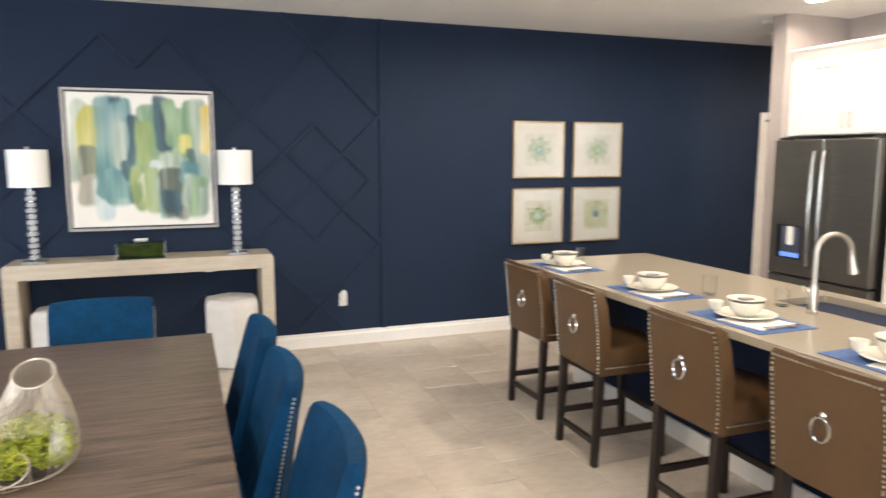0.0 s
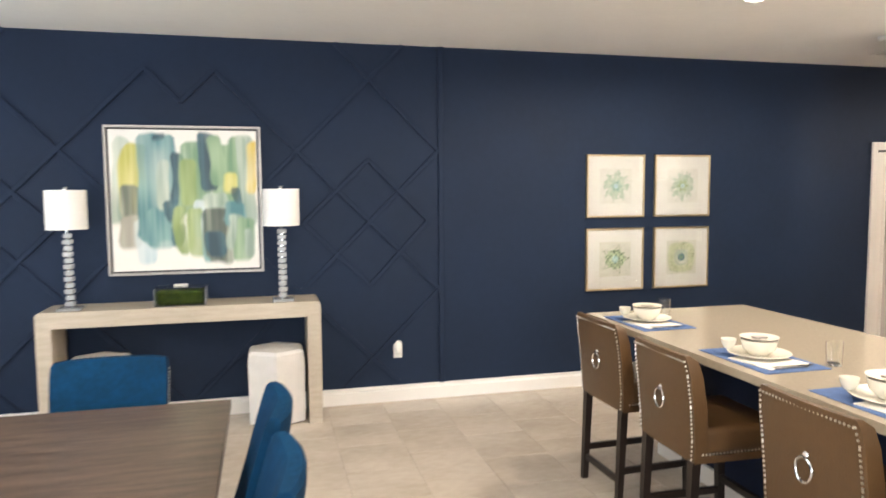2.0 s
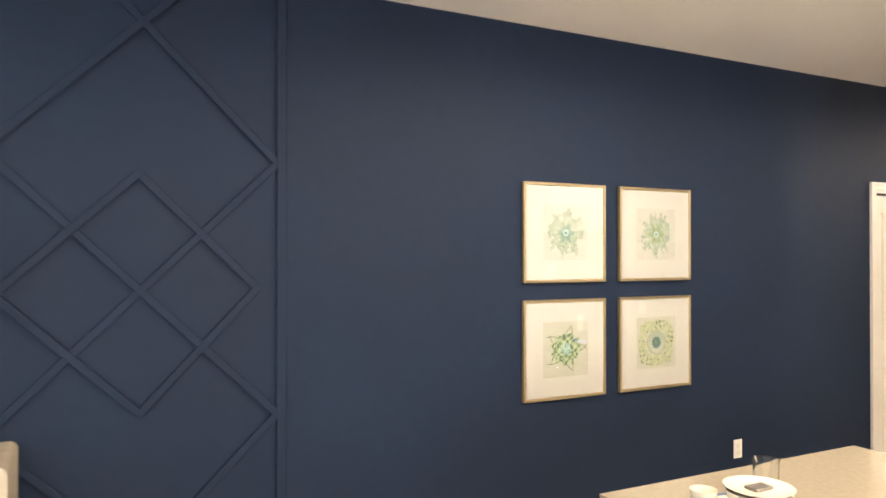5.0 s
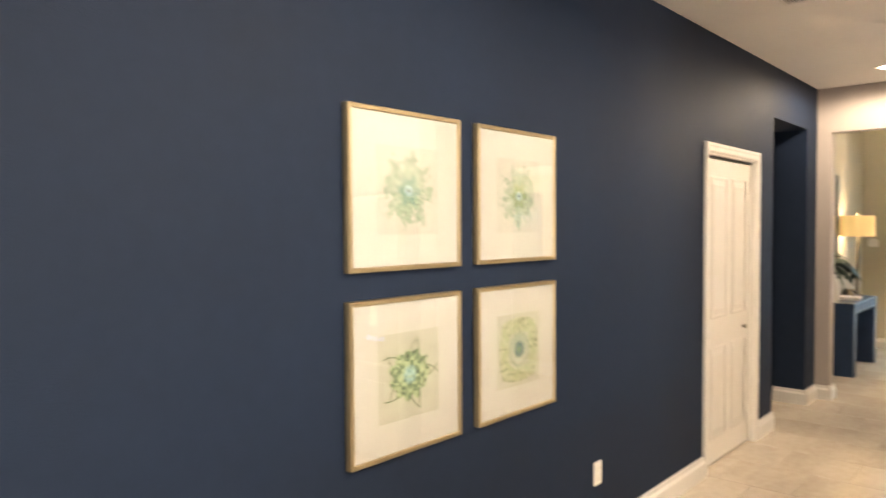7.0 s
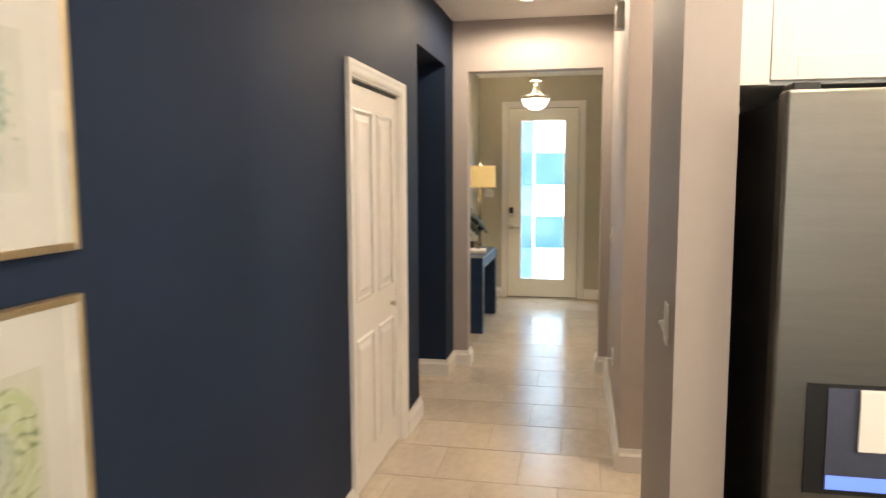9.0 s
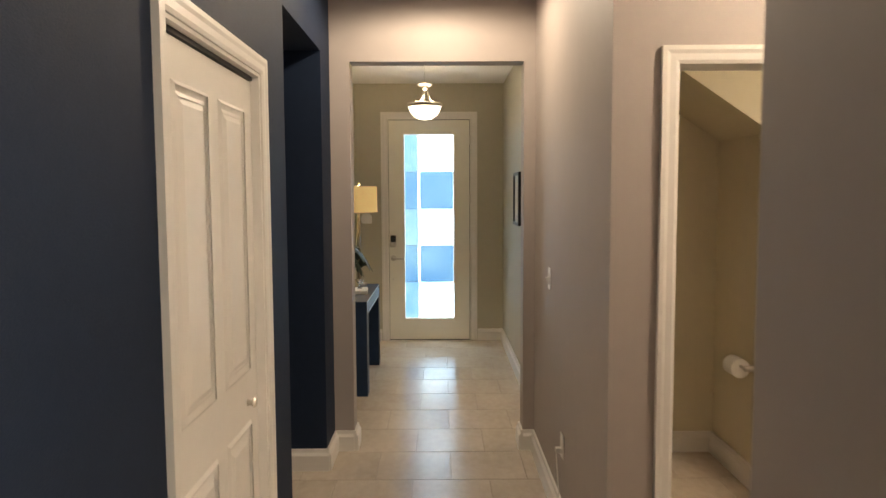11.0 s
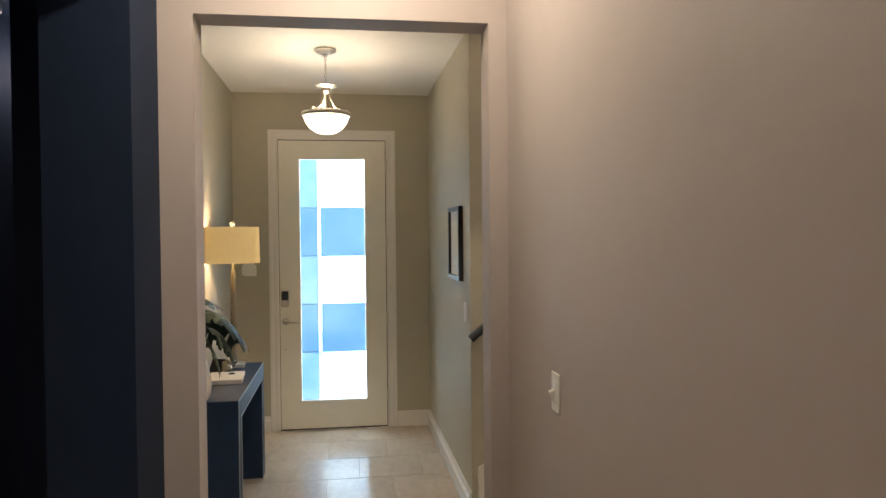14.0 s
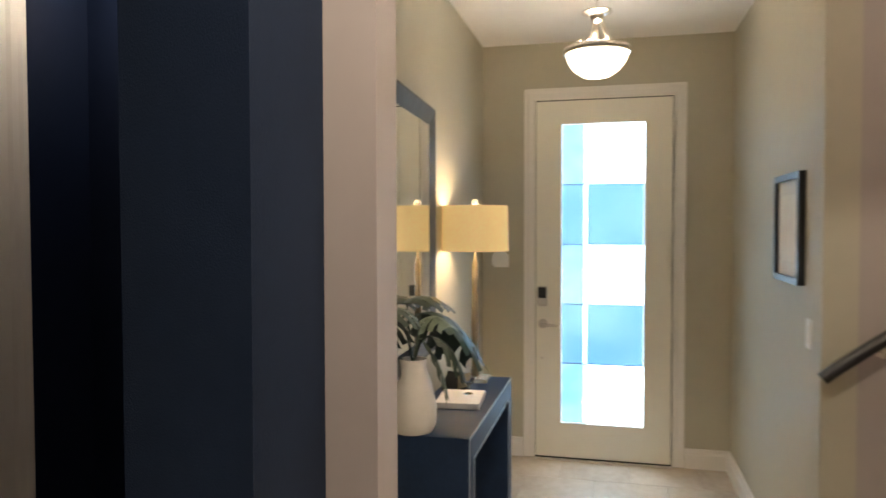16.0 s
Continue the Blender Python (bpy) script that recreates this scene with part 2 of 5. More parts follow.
# powder room
structure("powder_walls", joined((PS, PS + 0.12, 2.9, PY, 0, H), (8.76, 8.87, PY, 5.02, 0, H), (PX + 0.12, PS + 0.12, 2.9, 3.02, 0, H), (PS + 0.12, 8.76, PY - 0.12, PY, 0, H)), POWDER, "warm yellow-cream powder room walls", "wall")
structure("powder_soffit", prism([(PY, 1.90), (PY + 0.6, 2.305), (PY + 0.6, H), (PY, H)], "x", PS, 8.76), POWDER, "sloped soffit under the stairs", "wall")
structure("powder_soffit_high", prism([(PY + 0.6, 2.305), (5.02, 2.553), (5.02, H), (PY + 0.6, H)], "x", PS, 8.76), POWDER, "soffit under the stairs", "wall")
structure("floor_slab", boxm(-3.3, 12.6, -4.6, 7.5, -0.12, -0.0032), GROUT, "grout bed under the floor tiles", "floor")
structure("ground", boxm(-200, 200, -200, 200, -0.32, -0.2), mat("lawn", (0.06, 0.09, 0.03), 0.95, var=0.4, scale=3), "mown lawn round the house", "ground")

# ---- more materials ----
BLUE_VELVET = mat("blue_velvet", (0.001, 0.034, 0.092), 0.8, spec=0.15, var=0.35, scale=5, bump=0.3, bscale=400)
LEATHER = mat("brown_leather", (0.088, 0.046, 0.018), 0.37, var=0.14, scale=4, bump=0.35, bscale=220, rvar=0.08)
ESPRESSO = mat("espresso_wood", (0.014, 0.008, 0.006), 0.35, var=0.3, scale=6, stretch=(8, 8, 1))
NICKEL = mat("brushed_nickel", (0.62, 0.58, 0.52), 0.28, metal=1.0, var=0.05, scale=20)
CHROME = mat("chrome", (0.75, 0.75, 0.75), 0.1, metal=1.0, var=0.02)
QUARTZ = mat("beige_quartz", (0.345, 0.295, 0.225), 0.13, var=0.07, scale=60, rvar=0.03)
BLEACHED = mat("whitewashed_wood", (0.42, 0.355, 0.275), 0.5, col2=(0.53, 0.465, 0.375), scale=5, stretch=(1, 6, 6), bump=0.2, bscale=60)
TABLEWOOD = mat("grey_brown_wood", (0.048, 0.034, 0.028), 0.36, sharp=0.13, col2=(0.165, 0.118, 0.090), scale=4.2, stretch=(0.8, 11, 6), bump=0.15, bscale=30, rvar=0.06)
BOUCLE = mat("ivory_upholstery", (0.72, 0.69, 0.66), 0.8, var=0.05, scale=10, bump=0.4, bscale=300)
PORCELAIN = mat("cream_porcelain", (0.74, 0.70, 0.60), 0.18, var=0.03)
LINEN_BLUE = mat("blue_placemat", (0.055, 0.11, 0.26), 0.85, var=0.2, scale=40, bump=0.4, bscale=500)
NAPKIN = mat("white_napkin", (0.80, 0.77, 0.70), 0.85, var=0.04, scale=20, bump=0.3, bscale=300)
SHADE = mat("white_linen_shade", (0.82, 0.80, 0.77), 0.85, var=0.03, scale=60, bump=0.3, bscale=400)
SHADE_LIT = mat("glowing_linen_shade", (0.78, 0.62, 0.34), 0.85, var=0.06, scale=60, glow=0.42, glowcol=(1.0, 0.66, 0.26))
CRYSTAL = glassy("crystal", (0.92, 0.94, 0.96), 0.05, 1.45, trans=0.68)
GLASS = glassy("clear_glass", (0.97, 0.98, 0.97), 0.0, 1.45)
MOSS = mat("moss", (0.09, 0.135, 0.006), 0.95, col2=(0.44, 0.44, 0.04), scale=30, bump=0.8, bscale=150)
DARK_MOSS = mat("dark_moss", (0.03, 0.06, 0.01), 0.95, col2=(0.10, 0.14, 0.02), scale=18, bump=0.8, bscale=120)
STEEL = mat("slate_stainless", (0.20, 0.19, 0.17), 0.36, metal=0.9, var=0.06, scale=4, stretch=(1, 1, 14))
STEEL_BRIGHT = mat("stainless", (0.55, 0.54, 0.52), 0.25, metal=1.0, var=0.05, scale=10)
BLACK = mat("black_plastic", (0.012, 0.012, 0.013), 0.35, var=0.1)
CABINET = mat("white_cabinet_paint", (0.72, 0.69, 0.65), 0.32, var=0.02)
CHAMPAGNE = mat("champagne_frame", (0.42, 0.33, 0.20), 0.35, metal=0.7, var=0.08, scale=30)
SILVER_LEAF = mat("silver_frame", (0.30, 0.28, 0.26), 0.45, metal=0.7, var=0.1, scale=30)
PLAINMAT = mat("plain_mat_board", (0.70, 0.67, 0.60), 0.6, var=0.02, scale=8)
MATBOARD = mat("white_mat_board", (0.385, 0.365, 0.335), 0.6, var=0.02, scale=8)
PRINTPAPER = mat("aged_print_paper", (0.325, 0.315, 0.26), 0.6, var=0.06, scale=12)
PRINTPALE = mat("pale_print_paper", (0.345, 0.33, 0.295), 0.6, var=0.05, scale=12)
MONSTERA = mat("monstera_leaf", (0.018, 0.034, 0.018), 0.42, var=0.35, scale=12)
PALE_LEAF = mat("pale_leaf", (0.14, 0.17, 0.11), 0.6, var=0.3, scale=14)
CERAMIC = mat("white_ceramic", (0.74, 0.71, 0.65), 0.35, var=0.04, scale=20)
CONSOLE_BLUE = mat("navy_lacquer", (0.010, 0.028, 0.072), 0.55, spec=0.3, var=0.15, scale=6)
EDGE_BLUE = mat("pale_blue_edge", (0.28, 0.33, 0.40), 0.5, var=0.1)
MIRROR = mat("mirror_glass", (0.86, 0.88, 0.86), 0.02, metal=1.0, var=0.0)
MIRROR_FRAME = mat("grey_frame", (0.085, 0.088, 0.09), 0.6, var=0.15, scale=20)
DOORPAINT = mat("front_door_paint", (0.82, 0.79, 0.70), 0.38, var=0.02)
PANE_BLUE = glassy("blue_textured_glass", (0.060, 0.126, 0.19), 0.2)
PANE_WHITE = glassy("frosted_glass", (0.66, 0.86, 1.0), 0.18)
PANE_EDGE = glassy("bevelled_glass", (0.095, 0.175, 0.265), 0.12)
PANE_STRIP = glassy("clear_bevelled_strip", (0.30, 0.40, 0.42), 0.1)
CAMING = mat("lead_caming", (0.10, 0.14, 0.18), 0.4, metal=0.6)
LED = mat("lamp_lens", (1, 0.9, 0.75), 0.5, var=0, glow=14, glowcol=(1, 0.88, 0.70))
BOWL_GLOW = mat("glowing_bowl", (1, 0.95, 0.85), 0.4, var=0, glow=5.5, glowcol=(1, 0.88, 0.66))
BLUE_GLOW = mat("dispenser_light", (0.1, 0.2, 0.8), 0.4, var=0, glow=0.9, glowcol=(0.15, 0.28, 1.0))
PAPER_ROLL = mat("toilet_paper", (0.8, 0.78, 0.74), 0.9, var=0.02)


def loft(rings, bm=None, cap=True):
    """Join rings of points of equal count."""
    bm = bm or bmesh.new()
    rs = [[bm.verts.new(p) for p in r] for r in rings]
    n = len(rs[0])
    for a, b in zip(rs, rs[1:]):
        for i in range(n):
            bm.faces.new((a[i], a[(i + 1) % n], b[(i + 1) % n], b[i]))
    if cap:
        bm.faces.new(rs[0][::-1]), bm.faces.new(rs[-1])
    return bm


def soft(dims, r=0.03, seg=3):
    return boxm(*dims, b=r, seg=seg)


def leg(x, y, z0, z1, a=0.022, b=0.017, dx=0.0, dy=0.0):
    """A tapered square leg; dx, dy: how far its foot stands out."""
    def ring(cx, cy, h, z):
        return [(cx - h, cy - h, z), (cx + h, cy - h, z), (cx + h, cy + h, z), (cx - h, cy + h, z)]
    return loft([ring(x + dx, y + dy, b, z0), ring(x, y, a, z1)])


def beads(points, r=0.005):
    bm = bmesh.new()
    for p in points:
        bmesh.ops.create_icosphere(bm, subdivisions=1, radius=r, matrix=Matrix.Translation(p))
    return bm


def along(a, b, step):
    a, b = Vector(a), Vector(b)
    n = max(1, int((b - a).length / step))
    return [a.lerp(b, i / n) for i in range(n + 1)]


# ---- wall trim ----
wall_n = bpy.data.objects["wall_north"]
BAT, MIDX = 0.017, 0.094


def batten(a, b, name="batten", w=BAT, d=0.014):
    (x0, z0), (x1, z1) = a, b
    u = Vector((x1 - x0, 0, z1 - z0)).normalized()
    s = Vector((-u.z, 0, u.x)) * w
    pa, pb = Vector((x0, YN, z0)), Vector((x1, YN, z1))
    bm = loft([[p + s * k + Vector((0, -q, 0)) for k, q in ((-1, 0), (-1, d - 0.003), (-0.8, d), (0.8, d), (1, d - 0.003), (1, 0))] for p in (pa, pb)])
    return part(name, bm, NAVY, wall_n)


BASE_Z = 0.136
cut = [((2.0, 1.977), (1.197, H)), ((1.72, H), (0.32, 1.38)), ((2.0, 1.977), (0.14, BASE_Z)), ((2.0, 0.885), (0.33, 2.545)), ((2.0, 0.885), (1.24, BASE_Z)),
       ((1.68, BASE_Z), (0.62, 1.18)), ((1.443, 1.905), (1.914, 1.434)), ((1.914, 1.434), (1.448, 0.938)), ((1.448, 0.938), (0.945, 1.428)), ((0.945, 1.428), (1.443, 1.905)),
       ((0.33, 2.545), (MIDX, 2.31))]
for k, (a, b) in enumerate(cut):
    d = 0.0195 + 0.0003 * k
    batten(a, b, d=d)
    batten((2 * MIDX - a[0], a[1]), (2 * MIDX - b[0], b[1]), d=d + 0.00015)
batten((2.018, BASE_Z - 0.011), (2.018, H), w=0.021, d=0.022)
batten((2 * MIDX - 2.018, BASE_Z - 0.011), (2 * MIDX - 2.018, H), w=0.021, d=0.022)


def skirting(name, x0, y0, x1, y1, side, h=0.125, t=0.025):
    """A baseboard from point to point on a wall; side: the way it faces."""
    d, n = Vector((x1 - x0, y1 - y0, 0)), Vector((*side, 0))
    prof = [(0, 0), (t, 0), (t, h - 0.035), (t * 0.55, h - 0.02), (t * 0.45, h), (0, h)]
    bm = loft([[Vector((x, y, 0)) + n * p + Vector((0, 0, z)) for p, z in prof] for x, y in ((x0, y0), (x1, y1))])
    return structure(name, bm, TRIM, "white painted baseboard with a moulded top", "baseboard")


for x0, y0, x1, y1, side in ((-3.2, YN, CD0 - 0.06, YN, (0, -1)), (CD1 + 0.06, YN, OP0, YN, (0, -1)), (OP0, YN - 0.015, OP0, YN + 0.26, (1, 0)), (OP1, YN - 0.015, OP1, YN + 0.26, (-1, 0)), (OP1 - 0.015, YN, XE, YN, (0, -1)),
                             (XE, 6.27, XE, YN, (-1, 0)), (XE - 0.015, 6.27, XB + 0.015, 6.27, (0, -1)), (XE, YH, XE, 5.218, (-1, 0)), (XE - 0.015, 5.218, XB + 0.015, 5.218, (0, 1)), (PX - 0.015, YH, XE, YH, (0, 1)), (PX, 5.0, PX, YH, (-1, 0)),
                             (5.03 - 0.015, 5.127, 5.84, 5.127, (0, 1)), (5.03, 4.987, 5.03, 5.127, (-1, 0)), (5.84, 4.987, 5.84, 5.127, (1, 0)), (XB, 6.648, 12.13, 6.648, (0, -1)), (10.175, 5.045, 12.13, 5.045, (0, 1)), (12.13, 6.37, 12.13, 6.648, (-1, 0)),
                             (12.13, 5.045, 12.13, 5.323, (-1, 0)), (PS, 3.02, PS, PY, (-1, 0)), (PS - 0.015, PY, 8.76, PY, (0, 1)), (PX + 0.12, 5.02, 8.76, 5.02, (0, -1)), (8.76, PY, 8.76, 5.02, (-1, 0)), (-3.2, -4.48, -3.2, YN, (1, 0))):
    skirting("baseboard", x0, y0, x1, y1, side)


def casing(name, a0, a1, top, face, axis, out, w=0.06, t=0.02):
    """Moulded casing round an opening from a0 to a1; axis: the way the wall runs; out: -1 or 1 along the other axis."""
    prof = [(0, 0.55), (0.012, 0.8), (w * 0.55, 0.8), (w * 0.75, 1.0), (w, 1.0), (w, 0)]
    prof = [(0, 0)] + prof
    def pt(a, z, q):
        return (a, face + out * q, z) if axis == "x" else (face + out * q, a, z)
    paths = [[(a0 - p, 0, q * t) for p, q in prof], [(a0 - p, top + p, q * t) for p, q in prof], [(a1 + p, top + p, q * t) for p, q in prof], [(a1 + p, 0, q * t) for p, q in prof]]
    bm = loft([[pt(*v) for v in ring] for ring in paths])
    return structure(name, bm, TRIM, "white moulded door casing", "trim")


casing("trim_closet", CD0, CD1, CDZ, YN, "x", -1)
casing("trim_powder", 4.18, 4.925, 2.02, PX, "y", -1)
casing("trim_front_door", 5.402, 6.289, 2.403, XD + 0.03, "y", -1, w=0.075)
casing("trim_passage", 8.08, 8.98, 2.40, 7.4, "x", -1)
structure("jamb_powder", joined((PX - 0.008, PX + 0.128, 4.925, 4.9395, 0, 2.034), (PX - 0.008, PX + 0.128, 4.1655, 4.18, 0, 2.034), (PX - 0.008, PX + 0.128, 4.18, 4.925, 2.02, 2.034)), TRIM, "white door jamb", "trim")
structure("jamb_closet", joined((CD0, CD0 + 0.012, YN - 0.004, YN + 0.118, 0, CDZ), (CD1 - 0.012, CD1, YN - 0.004, YN + 0.118, 0, CDZ), (CD0 + 0.012, CD1 - 0.012, YN - 0.004, YN + 0.118, CDZ - 0.012, CDZ)), TRIM, "white door jamb", "trim")
structure("jamb_front_door", joined((XD - 0.002, 12.225, 6.284, 6.2905, 0, 2.404), (XD - 0.002, 12.225, 5.4005, 5.407, 0, 2.404), (XD - 0.002, 12.225, 5.407, 6.284, 2.394, 2.404)), DOORPAINT, "white door frame", "trim")
structure("threshold", boxm(XD - 0.02, 12.26, 5.4075, 6.2835, -0.004, 0.008, b=0.003), NICKEL, "metal threshold", "trim")


# ---- closet bifold door ----
def moulded_leaf(x0, x1, z0, z1, y, panels):
    bm = bmesh.new()
    box(bm, x0, x1, y, y + 0.03, z0, z1)
    for a0, a1, c0, c1 in panels:
        for k, (inset, d0) in enumerate(((0.0, 0.0045), (0.028, 0.001), (0.042, 0.006))):
            ring = [(a0 + inset, c0 + inset), (a1 - inset, c0 + inset), (a1 - inset, c1 - inset), (a0 + inset, c1 - inset)]
            if k < 2:
                o, i = ring, [(a0 + inset + 0.012, c0 + inset + 0.012), (a1 - inset - 0.012, c0 + inset + 0.012), (a1 - inset - 0.012, c1 - inset - 0.012), (a0 + inset + 0.012, c1 - inset - 0.012)]
                for j in range(4):
                    n = (j + 1) % 4
                    v = [bm.verts.new((o[j][0], y - 0.0005, o[j][1])), bm.verts.new((o[n][0], y - 0.0005, o[n][1])), bm.verts.new((i[n][0], y - d0 - 0.004, i[n][1])), bm.verts.new((i[j][0], y - d0 - 0.004, i[j][1]))]
                    bm.faces.new(v)
            else:
                lo = [bm.verts.new((p, y - 0.001, q)) for p, q in ring]
                hi = [bm.verts.new((p + (0.018 if p < (a0 + a1) / 2 else -0.018), y - 0.009, q + (0.018 if q < (c0 + c1) / 2 else -0.018))) for p, q in ring]
                bm.faces.new(hi)
                for j in range(4):
                    bm.faces.new((lo[j], lo[(j + 1) % 4], hi[(j + 1) % 4], hi[j]))
    return bm


closet = thing("door_1", "closed white four-panel closet door", "door", kind="structure")
mid = (CD0 + CD1) / 2
q0, q1 = CD0 + 0.016, CD1 - 0.016
leafo = part("slab", moulded_leaf(q0, q1, 0.012, CDZ - 0.03, YN + 0.028, [(a, b, c, d) for a, b in ((q0 + 0.10, mid - 0.05), (mid + 0.05, q1 - 0.10)) for c, d in ((0.96, CDZ - 0.14), (0.17, 0.78))]), TRIM, closet)
part("pull", lathe([(0, 0), (0.012, 0), (0.01, 0.014), (0.018, 0.024), (0.014, 0.032), (0, 0.033)], 14), NICKEL, leafo, "small nickel pull", True, pose(6.95, YN + 0.02, 0.86, 90, 0, 0))
part("track", boxm(CD0 + 0.012, CD1 - 0.012, YN + 0.02, YN + 0.06, CDZ - 0.026, CDZ - 0.012), BLACK, closet)

# ---- passage door beyond the navy opening ----
pdoor = thing("door_2", "white door standing in the passage", "door", kind="structure")
part("slab", moulded_leaf(8.084, 8.976, 0.01, 2.39, 7.385, [(8.18, 8.48, 1.0, 2.25), (8.58, 8.88, 1.0, 2.25), (8.18, 8.48, 0.2, 0.85), (8.58, 8.88, 0.2, 0.85)]), TRIM, pdoor)

# ---- front door ----
fdoor = thing("door_3", "cream front door with a tall banded glass lite", "door", kind="structure")
D0, D1, G0, G1, GB, GT = 5.409, 6.282, 5.583, 6.113, 0.25, 2.236
part("slab", joined((XD, XD + 0.045, D0, G0, 0.01, 2.392), (XD, XD + 0.045, G1, D1, 0.01, 2.392), (XD, XD + 0.045, G0, G1, 0.01, GB), (XD, XD + 0.045, G0, G1, GT, 2.392)), DOORPAINT, fdoor)
bmf = bmesh.new()
for p, q in (((G0, GB), (G0, GT)), ((G1, GB), (G1, GT)), ((G0, GB), (G1, GB)), ((G0, GT), (G1, GT))):
    (a, z), (b, w) = p, q
    if a == b:
        s = -1 if a == G0 else 1
        ys = sorted((a, a + s * 0.028))
        box(bmf, XD - 0.012, XD + 0.001, ys[0], ys[1], GB - 0.028, GT + 0.028)
    else:
        s = -1 if z == GB else 1
        zs = sorted((z, z + s * 0.028))
        box(bmf, XD - 0.011, XD + 0.001, G0, G1, zs[0], zs[1])
part("lite_frame", bmf, DOORPAINT, fdoor, "raised moulding round the glass")
rows = [GB + (GT - GB) * i / 5 for i in range(6)]
cols = [G1, G1 - 0.142, G1 - 0.168, G0]
for i in range(5):
    for j in range(3):
        blue = i in (1, 3)
        pm = (PANE_BLUE, PANE_WHITE, PANE_BLUE)[j] if blue else (PANE_EDGE, PANE_STRIP, PANE_WHITE)[j]
        pane = part("pane", boxm(XD + 0.016, XD + 0.024, cols[j + 1] + 0.002, cols[j] - 0.002, rows[i] + 0.002, rows[i + 1] - 0.002), pm, fdoor)
        pane.visible_shadow = False
bmc = bmesh.new()
for z in rows[1:5]:
    box(bmc, XD + 0.013, XD + 0.027, G0, G1, z - 0.002, z + 0.002)
for y in cols[1:3]:
    box(bmc, XD + 0.0135, XD + 0.0265, y - 0.0015, y + 0.0015, GB, GT)
part("caming", bmc, CAMING, fdoor)
for z in (0.28, 0.92, 1.55, 2.18):
    part("hinge", joined((XD - 0.006, XD + 0.004, D0 - 0.012, D0 + 0.006, z - 0.05, z + 0.05)), NICKEL, fdoor)
# black strips laid over the slab's edges to draw the gap's shade
bm = bmesh.new()
for d in ((D0 - 0.002, D0 + 0.003, 0.006, 2.394), (D1 - 0.001, D1 + 0.002, 0.006, 2.394)):
    box(bm, XD - 0.0035, XD + 0.002, d[0], d[1], d[2], d[3])
box(bm, XD - 0.0035, XD + 0.002, D0 + 0.003, D1 - 0.001, 2.389, 2.395)
box(bm, XD - 0.0035, XD + 0.002, D0 + 0.003, D1 - 0.001, 0.0085, 0.018)
part("weatherstrip", bm, BLACK, fdoor, "black strips drawn as the dark gap round the door")
lock = part("keypad_lock", soft((XD - 0.03, XD + 0.001, 6.205, 6.27, 1.03, 1.165), 0.012), NICKEL, fdoor, "keypad deadbolt with a black face")
part("keypad", soft((XD - 0.034, XD - 0.026, 6.211, 6.264, 1.085, 1.158), 0.0035), BLACK, lock)
lever = part("lever_handle", tube([(XD - 0.001, 6.235, 0.91), (XD - 0.05, 6.235, 0.91), (XD - 0.058, 6.225, 0.91), (XD - 0.058, 6.125, 0.905)], [0.012, 0.011, 0.011, 0.007], 10), NICKEL, fdoor, "", True)
part("rose", lathe([(0, 0), (0.032, 0), (0.03, 0.01), (0.015, 0.014), (0, 0.014)], 20), NICKEL, lever, "", True, pose(XD - 0.001, 6.235, 0.91, 0, -90, 0))
part("peg", lathe([(0, 0), (0.009, 0), (0.007, 0.005), (0, 0.006)], 10), NICKEL, fdoor, "", True, pose(XD - 0.0005, 6.24, 0.68, 0, -90, 0))
# emissive sheet close outside, in place of daylight beyond the glass
tagged(part("backdrop", boxm(13.0, 13.05, 3.0, 9.0, -0.2, 4.0), mat("backdrop_glow", (0.50, 0.70, 0.95), 0.9, col2=(1.0, 1.0, 1.0), sharp=0.12, scale=2.2, stretch=(1, 0.6, 1.6), glow=6.2)), "glowing blue-white backdrop sheet standing in for bright outdoors", "backdrop", kind="structure")
structure("porch", boxm(12.24, 12.99, 4.0, 8.0, -0.2, -0.02), mat("concrete", (0.4, 0.39, 0.37), 0.85, var=0.1), "pale concrete porch", "ground")

# ---- assumed sliding glass doors, unseen behind the walk ----
slider = thing("window_1", "assumed sliding glass doors, wide and white-framed, out of view", "window", kind="structure")
for x0, x1 in ((-2.3, -0.9), (-0.9, 0.5), (0.5, 1.9)):
    fr = part("window_frame", joined((x0, x0 + 0.06, -4.57, -4.51, 0.0, 2.4), (x1 - 0.06, x1, -4.57, -4.51, 0.0, 2.4), (x0 + 0.06, x1 - 0.06, -4.57, -4.51, 0.0, 0.08), (x0 + 0.06, x1 - 0.06, -4.57, -4.51, 2.32, 2.4)), TRIM, slider)
    pn = part("pane", boxm(x0 + 0.06, x1 - 0.06, -4.545, -4.537, 0.08, 2.32), GLASS, slider)
    pn.visible_shadow = False


# an unseen side window, added in the west wall for raking light
side = thing("window_2", "added side window, unseen, white-framed", "window", kind="structure")
for y0, y1 in ((2.852, 4.0), (4.0, 5.148)):
    part("window_frame", joined((-3.30, -3.24, y0, y0 + 0.05, 0.852, 2.248), (-3.30, -3.24, y1 - 0.05, y1, 0.852, 2.248), (-3.30, -3.24, y0 + 0.05, y1 - 0.05, 0.852, 0.902), (-3.30, -3.24, y0 + 0.05, y1 - 0.05, 2.198, 2.248)), TRIM, side)
    pn = part("pane", boxm(-3.274, -3.266, y0 + 0.05, y1 - 0.05, 0.902, 2.198), GLASS, side)
    pn.visible_shadow = False


